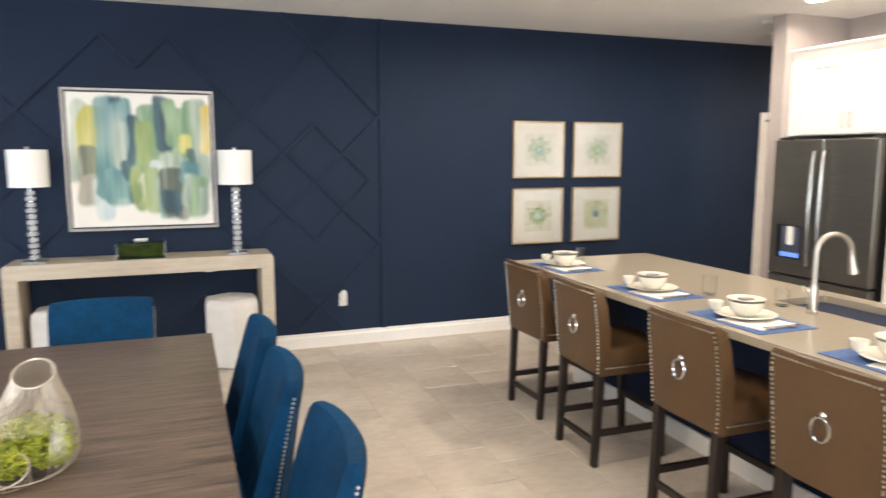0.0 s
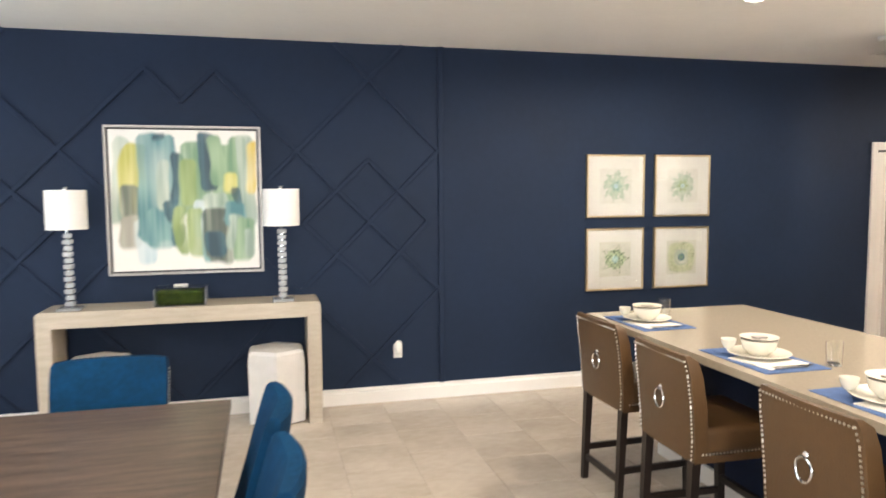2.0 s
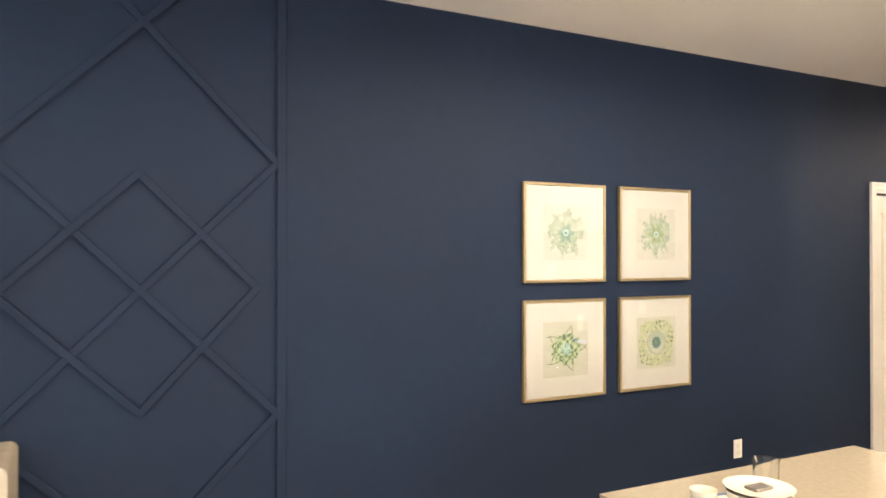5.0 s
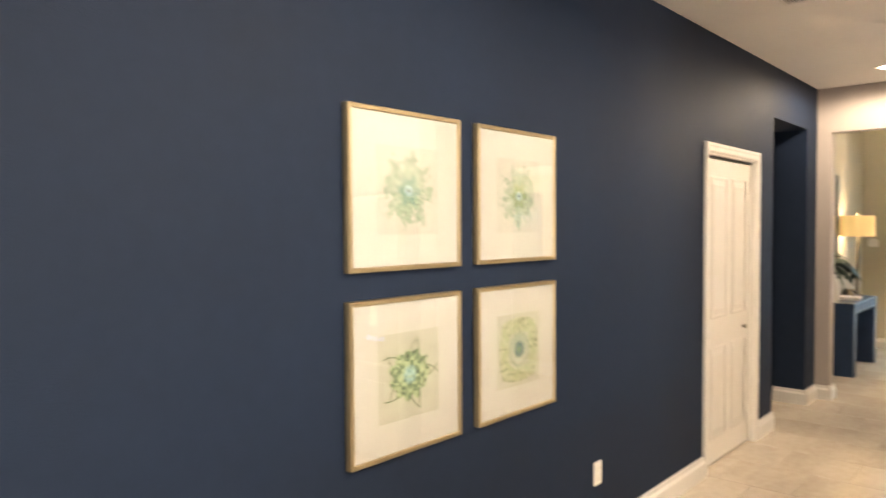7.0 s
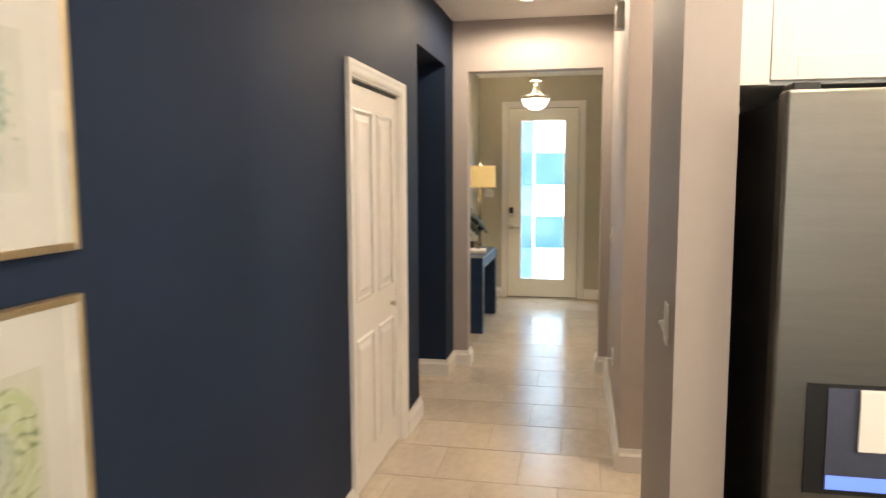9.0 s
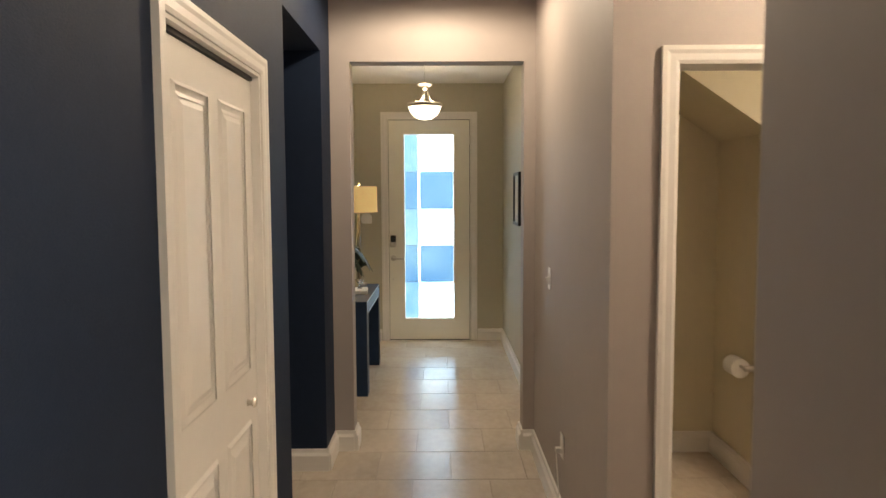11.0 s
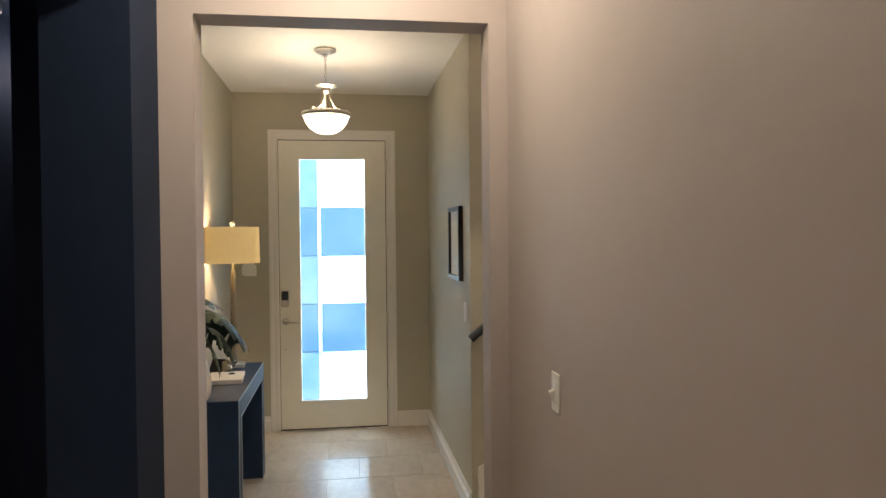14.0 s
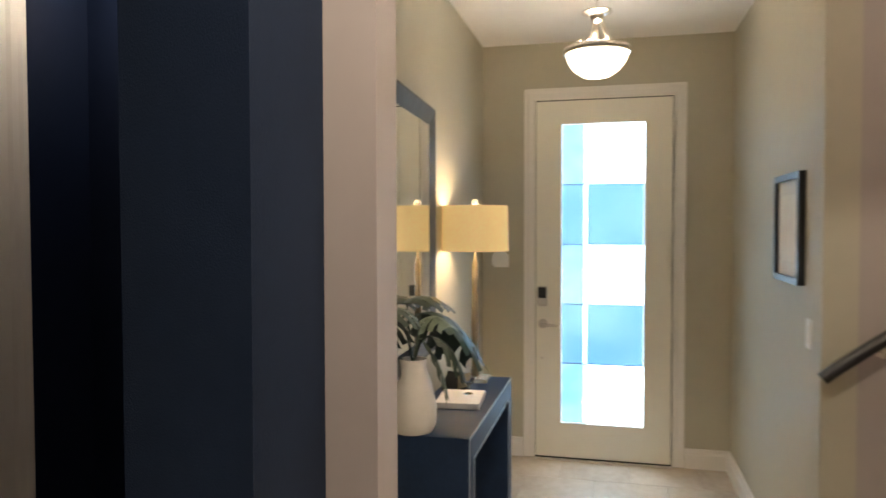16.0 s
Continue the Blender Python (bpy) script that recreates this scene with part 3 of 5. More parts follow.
def blot(u, v, cells, seed):
    """Smooth random values over a sheet."""
    g = np.random.default_rng(seed).random((64, 64))
    p, q = u * cells + 7.0, v * cells + 7.0
    i, j = np.floor(p).astype(int), np.floor(q).astype(int)
    f, h = p - i, q - j
    f, h = f * f * (3 - 2 * f), h * h * (3 - 2 * h)
    i, j = i % 63, j % 63
    return (g[i, j] * (1 - f) + g[i + 1, j] * f) * (1 - h) + (g[i, j + 1] * (1 - f) + g[i + 1, j + 1] * f) * h


def pigment(name, rough, coat):
    m = mat(name, (0.5, 0.5, 0.5), rough, var=0, bump=0.12, bscale=300, coat=coat)
    a = m.node_tree.nodes.new("ShaderNodeVertexColor")
    a.layer_name = "pigment"
    m.node_tree.links.new(a.outputs[0], m.node_tree.nodes["Principled BSDF"].inputs["Base Color"])
    return m


def painted(name, half, y, n, colours, material, parent):
    """A flat painted sheet: pigment from point to point."""
    s = np.linspace(0, 1, n + 1)
    u, v = np.meshgrid(s, s, indexing="ij")
    me = bpy.data.meshes.new(name)
    co = np.stack(((u - 0.5) * 2 * half, np.full(u.shape, y), (v - 0.5) * 2 * half), -1).reshape(-1, 3)
    k = np.arange((n + 1) * (n + 1)).reshape(n + 1, n + 1)
    me.from_pydata(co.tolist(), [], np.stack((k[:-1, :-1], k[1:, :-1], k[1:, 1:], k[:-1, 1:]), -1).reshape(-1, 4).tolist())
    at = me.color_attributes.new("pigment", "FLOAT_COLOR", "POINT")
    at.data.foreach_set("color", np.concatenate((np.clip(colours(u, v), 0, 1), np.ones(u.shape + (1,))), -1).astype(np.float32).ravel())
    me.materials.append(material)
    ob = new(name, me)
    ob.parent = parent
    return ob


PIGMENT, PIGMENT_GLAZED = pigment("painted_pigment", 0.5, 0.0), pigment("printed_pigment", 0.6, 0.0)
CANVAS = mat("canvas_white", (0.72, 0.70, 0.66), 0.6, col2=(0.80, 0.78, 0.74), scale=7, bump=0.15, bscale=60)

# ---- art over the console ----
art = thing("painting", "abstract canvas of teal, green and yellow brushstrokes, silver frame", "painting", m=pose(0.1155, YN - 0.012, 1.608))
A = 0.53
part("backing", boxm(-A + 0.012, A - 0.012, -0.02, -0.001, -A + 0.012, A - 0.012), BLACK, art)
bm = bmesh.new()
for x0, x1, z0, z1 in ((-A, -A + 0.016, -A, A), (A - 0.016, A, -A, A), (-A + 0.016, A - 0.016, -A, -A + 0.016), (-A + 0.016, A - 0.016, A - 0.016, A)):
    box(bm, x0, x1, -0.055, -0.0008, z0, z1)
part("frame", bm, SILVER_LEAF, art, "thin silver frame")
C = A - 0.03
part("canvas", boxm(-C, C, -0.0448, -0.021, -C, C, b=0.003), CANVAS, art)
STROKES = [("s", 0.07, 0.95, 0.40, 0.09), ("y", 0.16, 0.91, 0.44, 0.14), ("y", 0.20, 0.56, 0.42, 0.07), ("k", 0.12, 0.62, 0.42, 0.10), ("n", 0.12, 0.40, 0.22, 0.13), ("p", 0.215, 0.38, 0.06, 0.10), ("t", 0.31, 0.985, 0.26, 0.23), ("t", 0.315, 0.45, 0.22, 0.15), ("s", 0.35, 0.80, 0.50, 0.07),
           ("d", 0.325, 0.99, 0.93, 0.08), ("d", 0.435, 0.84, 0.46, 0.08), ("d", 0.42, 0.52, 0.34, 0.13), ("d", 0.42, 0.33, 0.15, 0.08), ("g", 0.57, 0.93, 0.46, 0.17), ("l", 0.53, 0.80, 0.52, 0.09), ("p", 0.60, 0.50, 0.28, 0.08), ("l", 0.475, 0.47, 0.16, 0.07), ("l", 0.555, 0.46, 0.15, 0.10), ("t", 0.64, 0.42, 0.11, 0.06),
           ("g", 0.78, 0.92, 0.50, 0.16), ("g", 0.85, 0.98, 0.40, 0.11), ("s", 0.92, 0.97, 0.36, 0.09), ("o", 0.965, 0.93, 0.60, 0.06), ("d", 0.665, 0.99, 0.555, 0.11), ("g", 0.715, 0.97, 0.66, 0.085), ("y", 0.80, 0.71, 0.60, 0.07), ("s", 0.72, 0.56, 0.44, 0.13), ("k", 0.74, 0.44, 0.09, 0.19), ("d", 0.705, 0.27, 0.075, 0.10),
           ("t", 0.83, 0.50, 0.36, 0.11), ("s", 0.835, 0.40, 0.20, 0.08), ("g", 0.905, 0.38, 0.11, 0.12), ("d", 0.865, 0.60, 0.46, 0.05), ("s", 0.945, 0.30, 0.14, 0.05)]
INK = {"t": ((0.06, 0.19, 0.21), (0.24, 0.39, 0.36)), "d": ((0.012, 0.045, 0.065), (0.06, 0.15, 0.18)), "g": ((0.13, 0.25, 0.14), (0.33, 0.44, 0.27)), "y": ((0.40, 0.38, 0.06), (0.62, 0.58, 0.22)),
       "l": ((0.20, 0.28, 0.08), (0.40, 0.47, 0.22)), "s": ((0.22, 0.30, 0.24), (0.52, 0.57, 0.48)), "k": ((0.06, 0.08, 0.06), (0.34, 0.36, 0.28)), "p": ((0.46, 0.56, 0.58), (0.68, 0.72, 0.70)), "n": ((0.30, 0.28, 0.22), (0.50, 0.48, 0.40)), "o": ((0.55, 0.40, 0.06), (0.66, 0.58, 0.30))}


def abstract(u, v):
    """Wet, overlapping vertical strokes with bleeding edges on raw canvas."""
    col = np.ones(u.shape + (3,)) * np.array((0.76, 0.73, 0.68))
    for k, (c, cx, top, bot, w) in enumerate(STROKES):
        x = u + 0.055 * (blot(u * 2, v, 3, k) - 0.5) + 0.02 * (blot(u, v, 9, k + 50) - 0.5)
        z = v + 0.03 * (blot(u, v * 0.3, 14, k + 90) - 0.5)
        soft_edge = 0.012 if c == "d" else 0.023
        bot = bot if c == "d" else max(0.03, bot - 0.07)
        ends = np.clip((top + 0.03 - z) / 0.07, 0, 1) ** 0.4 * np.clip((z - bot + 0.03) / 0.10, 0, 1) ** 0.35
        streak = 0.10 * (blot(u * 6, v * 0.25, 9, k + 300) - 0.5) * w
        a = np.clip((0.64 * w * ends + streak - np.abs(x - cx)) / soft_edge + 0.5, 0, 1)
        a = a * np.clip((top + 0.01 - z) / 0.035, 0, 1) * np.clip((z - bot) / 0.05 + 0.3, 0, 1)
        a = a * a * (3 - 2 * a) * np.clip(0.70 + 0.55 * blot(u * 3.0, v, 4, k + 7), 0, 0.98)
        f = np.clip(1.0 * blot(u * 4, v * 1.2, 4, k + 200) + 0.7 * blot(u * 7, v * 0.3, 8, k + 400) - 0.48 + 0.25 * (np.abs(x - cx) / w - 0.3), 0, 1)[..., None]
        ink = np.array(INK[c][0]) * (1 - f) + np.array(INK[c][1]) * f
        col = col * (1 - a[..., None]) + ink * a[..., None]
    return col


painted("painted_layer", C - 0.004, -0.0453, 170, abstract, PIGMENT, art)


# ---- four botanical prints ----
def print_frame(cx, cz, style):
    labels = ("sage flower print, white mat, champagne frame", "pale sage rosette print, white mat, champagne frame", "green seed-head print with curling tendrils, champagne frame", "green scrollwork medallion print, white mat, champagne frame")
    t = thing("framed_print", labels[style], "picture", "four framed prints", m=pose(cx, YN, cz))
    w, h = 0.2675, 0.2645
    bm = bmesh.new()
    for x0, x1, z0, z1 in ((-w, -w + 0.016, -h, h), (w - 0.016, w, -h, h), (-w + 0.016, w - 0.016, -h, -h + 0.016), (-w + 0.016, w - 0.016, h - 0.016, h)):
        box(bm, x0, x1, -0.031, -0.004, z0, z1)
    part("frame", bevel(bm, 0.0025, 1), CHAMPAGNE, t, "champagne wood frame")
    part("back", boxm(-w + 0.02, w - 0.02, -0.02, -0.0005, -h + 0.02, h - 0.02), BLACK, t)
    part("mat_board", boxm(-w + 0.0155, w - 0.0155, -0.024, -0.0205, -h + 0.0155, h - 0.0165), MATBOARD, t)
    part("paper", boxm(-0.146, 0.146, -0.0248, -0.0242, -0.146, 0.146), PRINTPALE if style < 2 else PRINTPAPER, t)
    painted("printed_layer", 0.145, -0.0252, 140, lambda u, v: botanical((u - 0.5) * 2, (v - 0.5) * 2, style), PIGMENT_GLAZED, t)
    pane = part("glazing", boxm(-w + 0.0158, w - 0.0158, -0.0285, -0.0265, -h + 0.0158, h - 0.0158), GLASS, t, "clear picture glass")
    pane.visible_shadow = False


def botanical(x, z, style):
    """Watercolour flower heads, x and z from -1 to 1 over the sheet."""
    r, a = np.hypot(x, z), np.arctan2(z, x)
    n1, n2, n3 = blot(x + 1, z + 1, 4, style), blot(x + 1, z + 1, 11, style + 10), blot(x + 1, z + 1, 26, style + 20)
    paper = np.array((0.345, 0.33, 0.295) if style < 2 else (0.325, 0.315, 0.26))
    col = np.ones(x.shape + (3,)) * paper * (0.96 + 0.08 * n1[..., None])

    def wash(col, amount, ink):
        amount = np.clip(amount, 0, 1)[..., None]
        return col * (1 - amount) + np.array(ink) * amount

    if style < 2:
        lobes = 8 if style == 0 else 9
        edge = 0.78 + 0.12 * np.cos(lobes * a + 2.2 * n1 + style) + 0.40 * (n2 - 0.5)
        inside = np.clip((edge - r) / 0.13, 0, 1)
        col = wash(col, inside * (0.30 + 0.55 * n2), (0.20, 0.27, 0.20))
        col = wash(col, inside * np.clip(2.6 * n3 - 1.15, 0, 1) * 0.6, (0.09, 0.13, 0.10))
        veins = np.clip(np.cos(lobes * 2 * a + 3 * n1) * 3 - 2, 0, 1) * np.clip((0.62 - r) / 0.2, 0, 1)
        col = wash(col, veins * 0.4, (0.40, 0.42, 0.30))
        core = np.clip((0.36 + 0.07 * np.cos(6 * a) - r) / 0.10, 0, 1)
        col = wash(col, core * (0.35 + 0.4 * n2), (0.10, 0.18, 0.16) if style == 0 else (0.14, 0.18, 0.07))
        col = wash(col, np.clip((0.15 - r) / 0.05, 0, 1) * 0.75, (0.30, 0.38, 0.42))
        col = wash(col, np.clip((0.055 - r) / 0.02, 0, 1), (0.03, 0.04, 0.05))
    elif style == 2:
        for k in range(10):
            ak = 2 * math.pi * k / 10 + 0.35
            d = np.abs((a - ak - 0.9 * (r - 0.5) ** 1.0 * (1 if k % 2 else -1) + math.pi) % (2 * math.pi) - math.pi) * r
            col = wash(col, np.clip((0.022 - d) / 0.012, 0, 1) * (r > 0.5) * (r < 0.98 - 0.08 * (k % 3)), (0.10, 0.14, 0.07))
        inside = np.clip((0.62 + 0.05 * np.cos(11 * a) + 0.10 * (n2 - 0.5) - r * (1 - 0.06 * np.cos(2 * a))) / 0.05, 0, 1)
        col = wash(col, inside * 0.85, (0.19, 0.235, 0.14))
        cells = np.sin(21 * x + 5 * n1) * np.sin(21 * z + 5 * n2)
        col = wash(col, inside * np.clip(cells * 2 - 0.3, 0, 1) * 0.8, (0.33, 0.36, 0.24))
        col = wash(col, inside * np.clip(-cells * 2 - 0.4, 0, 1) * 0.8, (0.06, 0.085, 0.05))
        col = wash(col, np.clip((0.26 - r) / 0.12, 0, 1) * 0.65 * (0.4 + n3), (0.26, 0.36, 0.38))
    else:
        q = np.maximum(np.abs(x), np.abs(z)) * 0.6 + r * 0.4
        band = np.clip((0.92 - q) / 0.05, 0, 1) * np.clip((q - 0.47) / 0.05, 0, 1)
        col = wash(col, band * 0.35, (0.30, 0.33, 0.17))
        s = np.sin(14 * np.abs(x) + 2.5 * np.sin(9 * z)) + np.sin(14 * np.abs(z) + 2.5 * np.sin(9 * x))
        col = wash(col, band * np.clip(1 - np.abs(s) / 0.40, 0, 1) * 0.95, (0.10, 0.13, 0.06))
        col = wash(col, band * np.clip(s - 0.9, 0, 1) * 0.6, (0.22, 0.27, 0.14))
        ring = np.clip(1 - np.abs(r - 0.45 - 0.02 * np.cos(18 * a)) / 0.05, 0, 1)
        col = wash(col, ring * 0.75, (0.16, 0.20, 0.13))
        col = wash(col, np.clip((0.43 - r) / 0.03, 0, 1) * np.clip(0.35 + 0.9 * z, 0, 0.7), (0.20, 0.24, 0.19))
        col = wash(col, np.clip((0.24 + 0.03 * np.cos(11 * a) - r) / 0.04, 0, 1) * 0.95, (0.06, 0.12, 0.13))
        col = wash(col, np.clip((0.16 - r) / 0.10, 0, 1) * (n2 > 0.5) * 0.5, (0.17, 0.24, 0.10))
    return paper * (col / paper) ** (1.2 if style < 2 else 1.45)


for k, (cx, cz) in enumerate(((3.534, 1.694), (4.168, 1.694), (3.534, 1.0755), (4.168, 1.0755))):
    print_frame(cx, cz, k)


# ---- dining ----
table = thing("dining_table", "long grey-brown wooden dining table", "table")
part("tabletop", boxm(-0.545, 0.497, 1.44, 4.122, 0.722, 0.76, b=0.003), TABLEWOOD, table)
part("apron", joined((-0.50, -0.475, 1.55, 3.98, 0.63, 0.721), (0.36, 0.385, 1.55, 3.98, 0.63, 0.721), (-0.475, 0.36, 1.55, 1.575, 0.63, 0.721), (-0.475, 0.36, 3.955, 3.98, 0.63, 0.721)), TABLEWOOD, table)
for x in (-0.46, 0.35):
    for y in (1.6, 3.93):
        part("leg", leg(x, y, 0, 0.70, 0.05, 0.04), TABLEWOOD, table)


def chair_back_ring(z, w, y, t, bow=0.035, n=9):
    fr, bk = [], []
    for i in range(n):
        u = -1 + 2 * i / (n - 1)
        yy = y + bow * u * u
        e = t * (1 - 0.35 * abs(u) ** 6)
        fr.append((u * w, yy + e / 2, z - 0.005 * abs(u) ** 5 * (z > 0.87)))
        bk.append((u * w * 1.015, yy - e / 2, z - 0.005 * abs(u) ** 5 * (z > 0.87)))
    return fr + bk[::-1]


chair = thing("dining_chair", "royal blue velvet dining chair with silver nailhead trim", "chair", "chairs round the table", m=pose(0, 0, -50))
part("seat", soft((-0.235, 0.235, -0.20, 0.26, 0.37, 0.49), 0.035), BLUE_VELVET, chair, smooth=True)
levels = [(0.36, 0.215, -0.165, 0.19), (0.48, 0.222, -0.19, 0.16), (0.62, 0.228, -0.22, 0.125), (0.76, 0.234, -0.252, 0.10), (0.875, 0.236, -0.280, 0.085), (0.918, 0.233, -0.290, 0.07), (0.934, 0.225, -0.294, 0.04)]
part("backrest", loft([chair_back_ring(z, w, y, t) for z, w, y, t in levels]), BLUE_VELVET, chair, smooth=True)
nail = []
for s in (-1, 1):
    for (z0, w0, y0, t0), (z1, w1, y1, t1) in zip(levels[:-3], levels[1:-2]):
        nail += along((s * (w0 * 1.016), y0 + 0.035 - t0 * 0.22, z0), (s * (w1 * 1.016), y1 + 0.035 - t1 * 0.22, z1), 0.0135)
tagged(part("nailhead_trim", beads(nail, 0.006), NICKEL, chair, "silver nailheads", True), kind="stuff")
for x, y, dy in ((-0.2, -0.2, -0.05), (0.2, -0.2, -0.05), (-0.2, 0.22, 0.0), (0.2, 0.22, 0.0)):
    part("leg", leg(x, y, 0, 0.38, 0.022, 0.015, 0, dy), ESPRESSO, chair)
for x, y, rz in ((0.415, 3.50, 90), (0.43, 2.91, 90), (0.48, 2.25, 90), (-0.44, 3.42, -90), (-0.44, 2.80, -90), (-0.44, 2.21, -90), (-0.015, 4.03, 180)):
    copy_thing(chair, pose(x, y, 0, 0, 0, rz))
for o in [*chair.children_recursive, chair]:
    bpy.data.objects.remove(o)

# glass vessel with moss on the table
vessel = thing("wire_basket", "two-mouthed champagne wire basket filled with green moss balls", "basket", m=pose(-0.045, 2.66, 0.7605))
prof = [(0.02, 0.0), (0.078, 0.001), (0.106, 0.016), (0.118, 0.045), (0.118, 0.085), (0.108, 0.135), (0.092, 0.185), (0.072, 0.225), (0.058, 0.258), (0.054, 0.28)]


def lean(x, y, z):
    """The body leans back and swells towards its side mouth."""
    swell = max(0.0, (-0.5 * x - 0.86 * y) / 0.13) * max(0.0, 1 - (z / 0.17) ** 2)
    return (x + 0.06 * z - 0.020 * swell, y + 0.05 * z - 0.032 * swell, z + 0.5 * y * max(0.0, z - 0.17) / 0.11)


rings = [[lean(r * math.cos(q), r * math.sin(q), z) for q in [2 * math.pi * i / 40 for i in range(40)]] for r, z in prof]
WIRE = mat("champagne_wire", (0.70, 0.64, 0.54), 0.32, metal=0.75, var=0.1, scale=40)
part("rim", tube(rings[-1], 0.0026, 6, closed=True), WIRE, vessel, smooth=True)
part("base_ring", tube([lean(0.085 * math.cos(q), 0.085 * math.sin(q), 0.003) for q in [2 * math.pi * i / 40 for i in range(40)]], 0.002, 5, closed=True), WIRE, vessel, smooth=True)
for k in range(64):
    q = 2 * math.pi * k / 64
    front = math.cos(q - math.atan2(-0.86, -0.5)) > 0.45
    part("wire", tube([lean(r * math.cos(q), r * math.sin(q), z + 0.003) for r, z in (prof[5:] if front else prof[1:])], 0.0010, 4), WIRE, vessel, smooth=True)
mouth = [[(-0.035 + dx + r * math.cos(q) * 0.95, -0.075 + dy + r * math.sin(q) * 0.70, z + r * 0.45 * math.sin(q)) for q in [2 * math.pi * i / 32 for i in range(32)]] for dx, dy, z, r in ((0.0, -0.01, 0.052, 0.062), (-0.010, -0.034, 0.058, 0.068), (-0.016, -0.055, 0.064, 0.070))]
part("side_rim", tube(mouth[-1], 0.0026, 6, closed=True), WIRE, vessel, smooth=True)
for k in range(0, 32):
    a, b = Vector(mouth[-1][k]), Vector(mouth[0][k])
    if a.z < 0.075:
        part("wire", tube([a, (a.x * 0.92, a.y * 0.90, a.z * 0.45), (a.x * 0.75, a.y * 0.72, 0.003)], 0.0011, 4), WIRE, vessel, smooth=True)


def clump(r, n, seed, leafr=0.012):
    bm, rg = bmesh.new(), random.Random(seed)
    for i in range(n):
        v = Vector((rg.gauss(0, 1), rg.gauss(0, 1), rg.gauss(0, 1))).normalized()
        p = v * r * rg.uniform(0.72, 1.0)
        s = leafr * rg.uniform(0.7, 1.2)
        bmesh.ops.create_icosphere(bm, subdivisions=1, radius=s, matrix=Matrix.Translation(p) @ Matrix.Diagonal((1, 1, rg.uniform(0.6, 1), 1)))
    return bm


for k, (x, y, z, r) in enumerate(((-0.04, -0.068, 0.062, 0.050), (0.052, -0.03, 0.078, 0.062), (-0.048, 0.042, 0.082, 0.060), (0.045, 0.05, 0.086, 0.058), (0.0, 0.0, 0.118, 0.050))):
    ball = thing("moss_ball", "round clump of bright green moss", "moss", "moss balls", m=vessel.matrix_basis @ pose(x, y, z))
    part("clump", clump(r, 230, k, 0.0075), MOSS, ball)


# ---- console along the navy wall ----
def waterfall(x0, x1, y0, y1, h, t, r):
    """A table bent from one slab: top and two end panels, with rounded outer corners."""
    arc = [(x0 + r - r * math.cos(a), h - r + r * math.sin(a)) for a in [math.pi / 2 * i / 6 for i in range(7)]]
    arc2 = [(x1 - (x - x0), z) for x, z in arc][::-1]
    poly = [(x0, 0)] + arc + arc2 + [(x1, 0), (x1 - t, 0), (x1 - t, h - t), (x0 + t, h - t), (x0 + t, 0)]
    return poly


console = thing("console_table", "whitewashed wooden waterfall console table against the navy wall", "table")
wf = waterfall(-0.81, 1.032, 6.0, 6.36, 0.885, 0.108, 0.03)
part("top", prism(wf[1:-5] + [(1.032, 0.777), (-0.81, 0.777)], "y", 6.0, 6.36), BLEACHED, console)
for x0, x1 in ((-0.81, -0.715), (0.937, 1.032)):
    part("end_panel", boxm(x0, x1, 6.0, 6.36, 0, 0.7768), BLEACHED, console)
for x in (0.715, -0.47):
    ott = thing("ottoman", "ivory upholstered hexagonal ottoman tucked under the console", "ottoman", "ottomans under the console", m=pose(x, 6.165, 0))
    def hexa(r, z):
        return [(r * math.cos(radians(60 * i + 30)), r * math.sin(radians(60 * i + 30)), z) for i in range(6)]
    part("body", loft([hexa(0.222, 0.012), hexa(0.226, 0.05), hexa(0.228, 0.47), hexa(0.22, 0.515), hexa(0.20, 0.535), hexa(0.10, 0.543)]), BOUCLE, ott)
    part("plinth", loft([hexa(0.205, 0.0), hexa(0.205, 0.0118)]), ESPRESSO, ott)


def crystal_lamp(x, y, z):
    t = thing("table_lamp", "unlit table lamp, stacked crystal cube stem and white drum shade", "lamp", "pair of console lamps", m=pose(x, y, z))
    part("base", soft((-0.075, 0.075, -0.075, 0.075, 0, 0.018), 0.004), CRYSTAL, t)
    for k in range(12):
        part("crystal_cube", boxm(-0.027, 0.027, -0.027, 0.027, 0, 0.032, b=0.007, seg=2), CRYSTAL, t, m=pose(0, 0, 0.026 + 0.0415 * k, 0, 0, 15 if k % 2 else -10))
        part("spacer", lathe([(0.007, -0.0085), (0.013, -0.006), (0.013, -0.002), (0.007, -0.0003)], 10), CHROME, t, smooth=True, m=pose(0, 0, 0.026 + 0.0415 * k))
    part("rod", lathe([(0.006, 0.018), (0.006, 0.79)], 8), CHROME, t, smooth=True)
    bm = lathe([(0.125, 0.54), (0.127, 0.54), (0.127, 0.80), (0.125, 0.80), (0.125, 0.54)], 40)
    sh = part("shade", bm, SHADE, t, "white drum shade", True)
    part("diffuser", lathe([(0, 0.795), (0.1245, 0.795)], 24), SHADE, sh)
    part("finial", lathe([(0, 0.795), (0.014, 0.797), (0.012, 0.812), (0.016, 0.82), (0, 0.826)], 14), CHROME, t, smooth=True)


crystal_lamp(-0.615, 6.11, 0.885)
crystal_lamp(0.775, 6.11, 0.885)
mbox = thing("moss_box", "glass box of green moss with a white handle on its lid", "ornament", m=pose(0.083, 6.13, 0.8855))
part("moss", soft((-0.155, 0.155, -0.065, 0.065, 0.006, 0.104), 0.02), DARK_MOSS, mbox)
bm = bmesh.new()
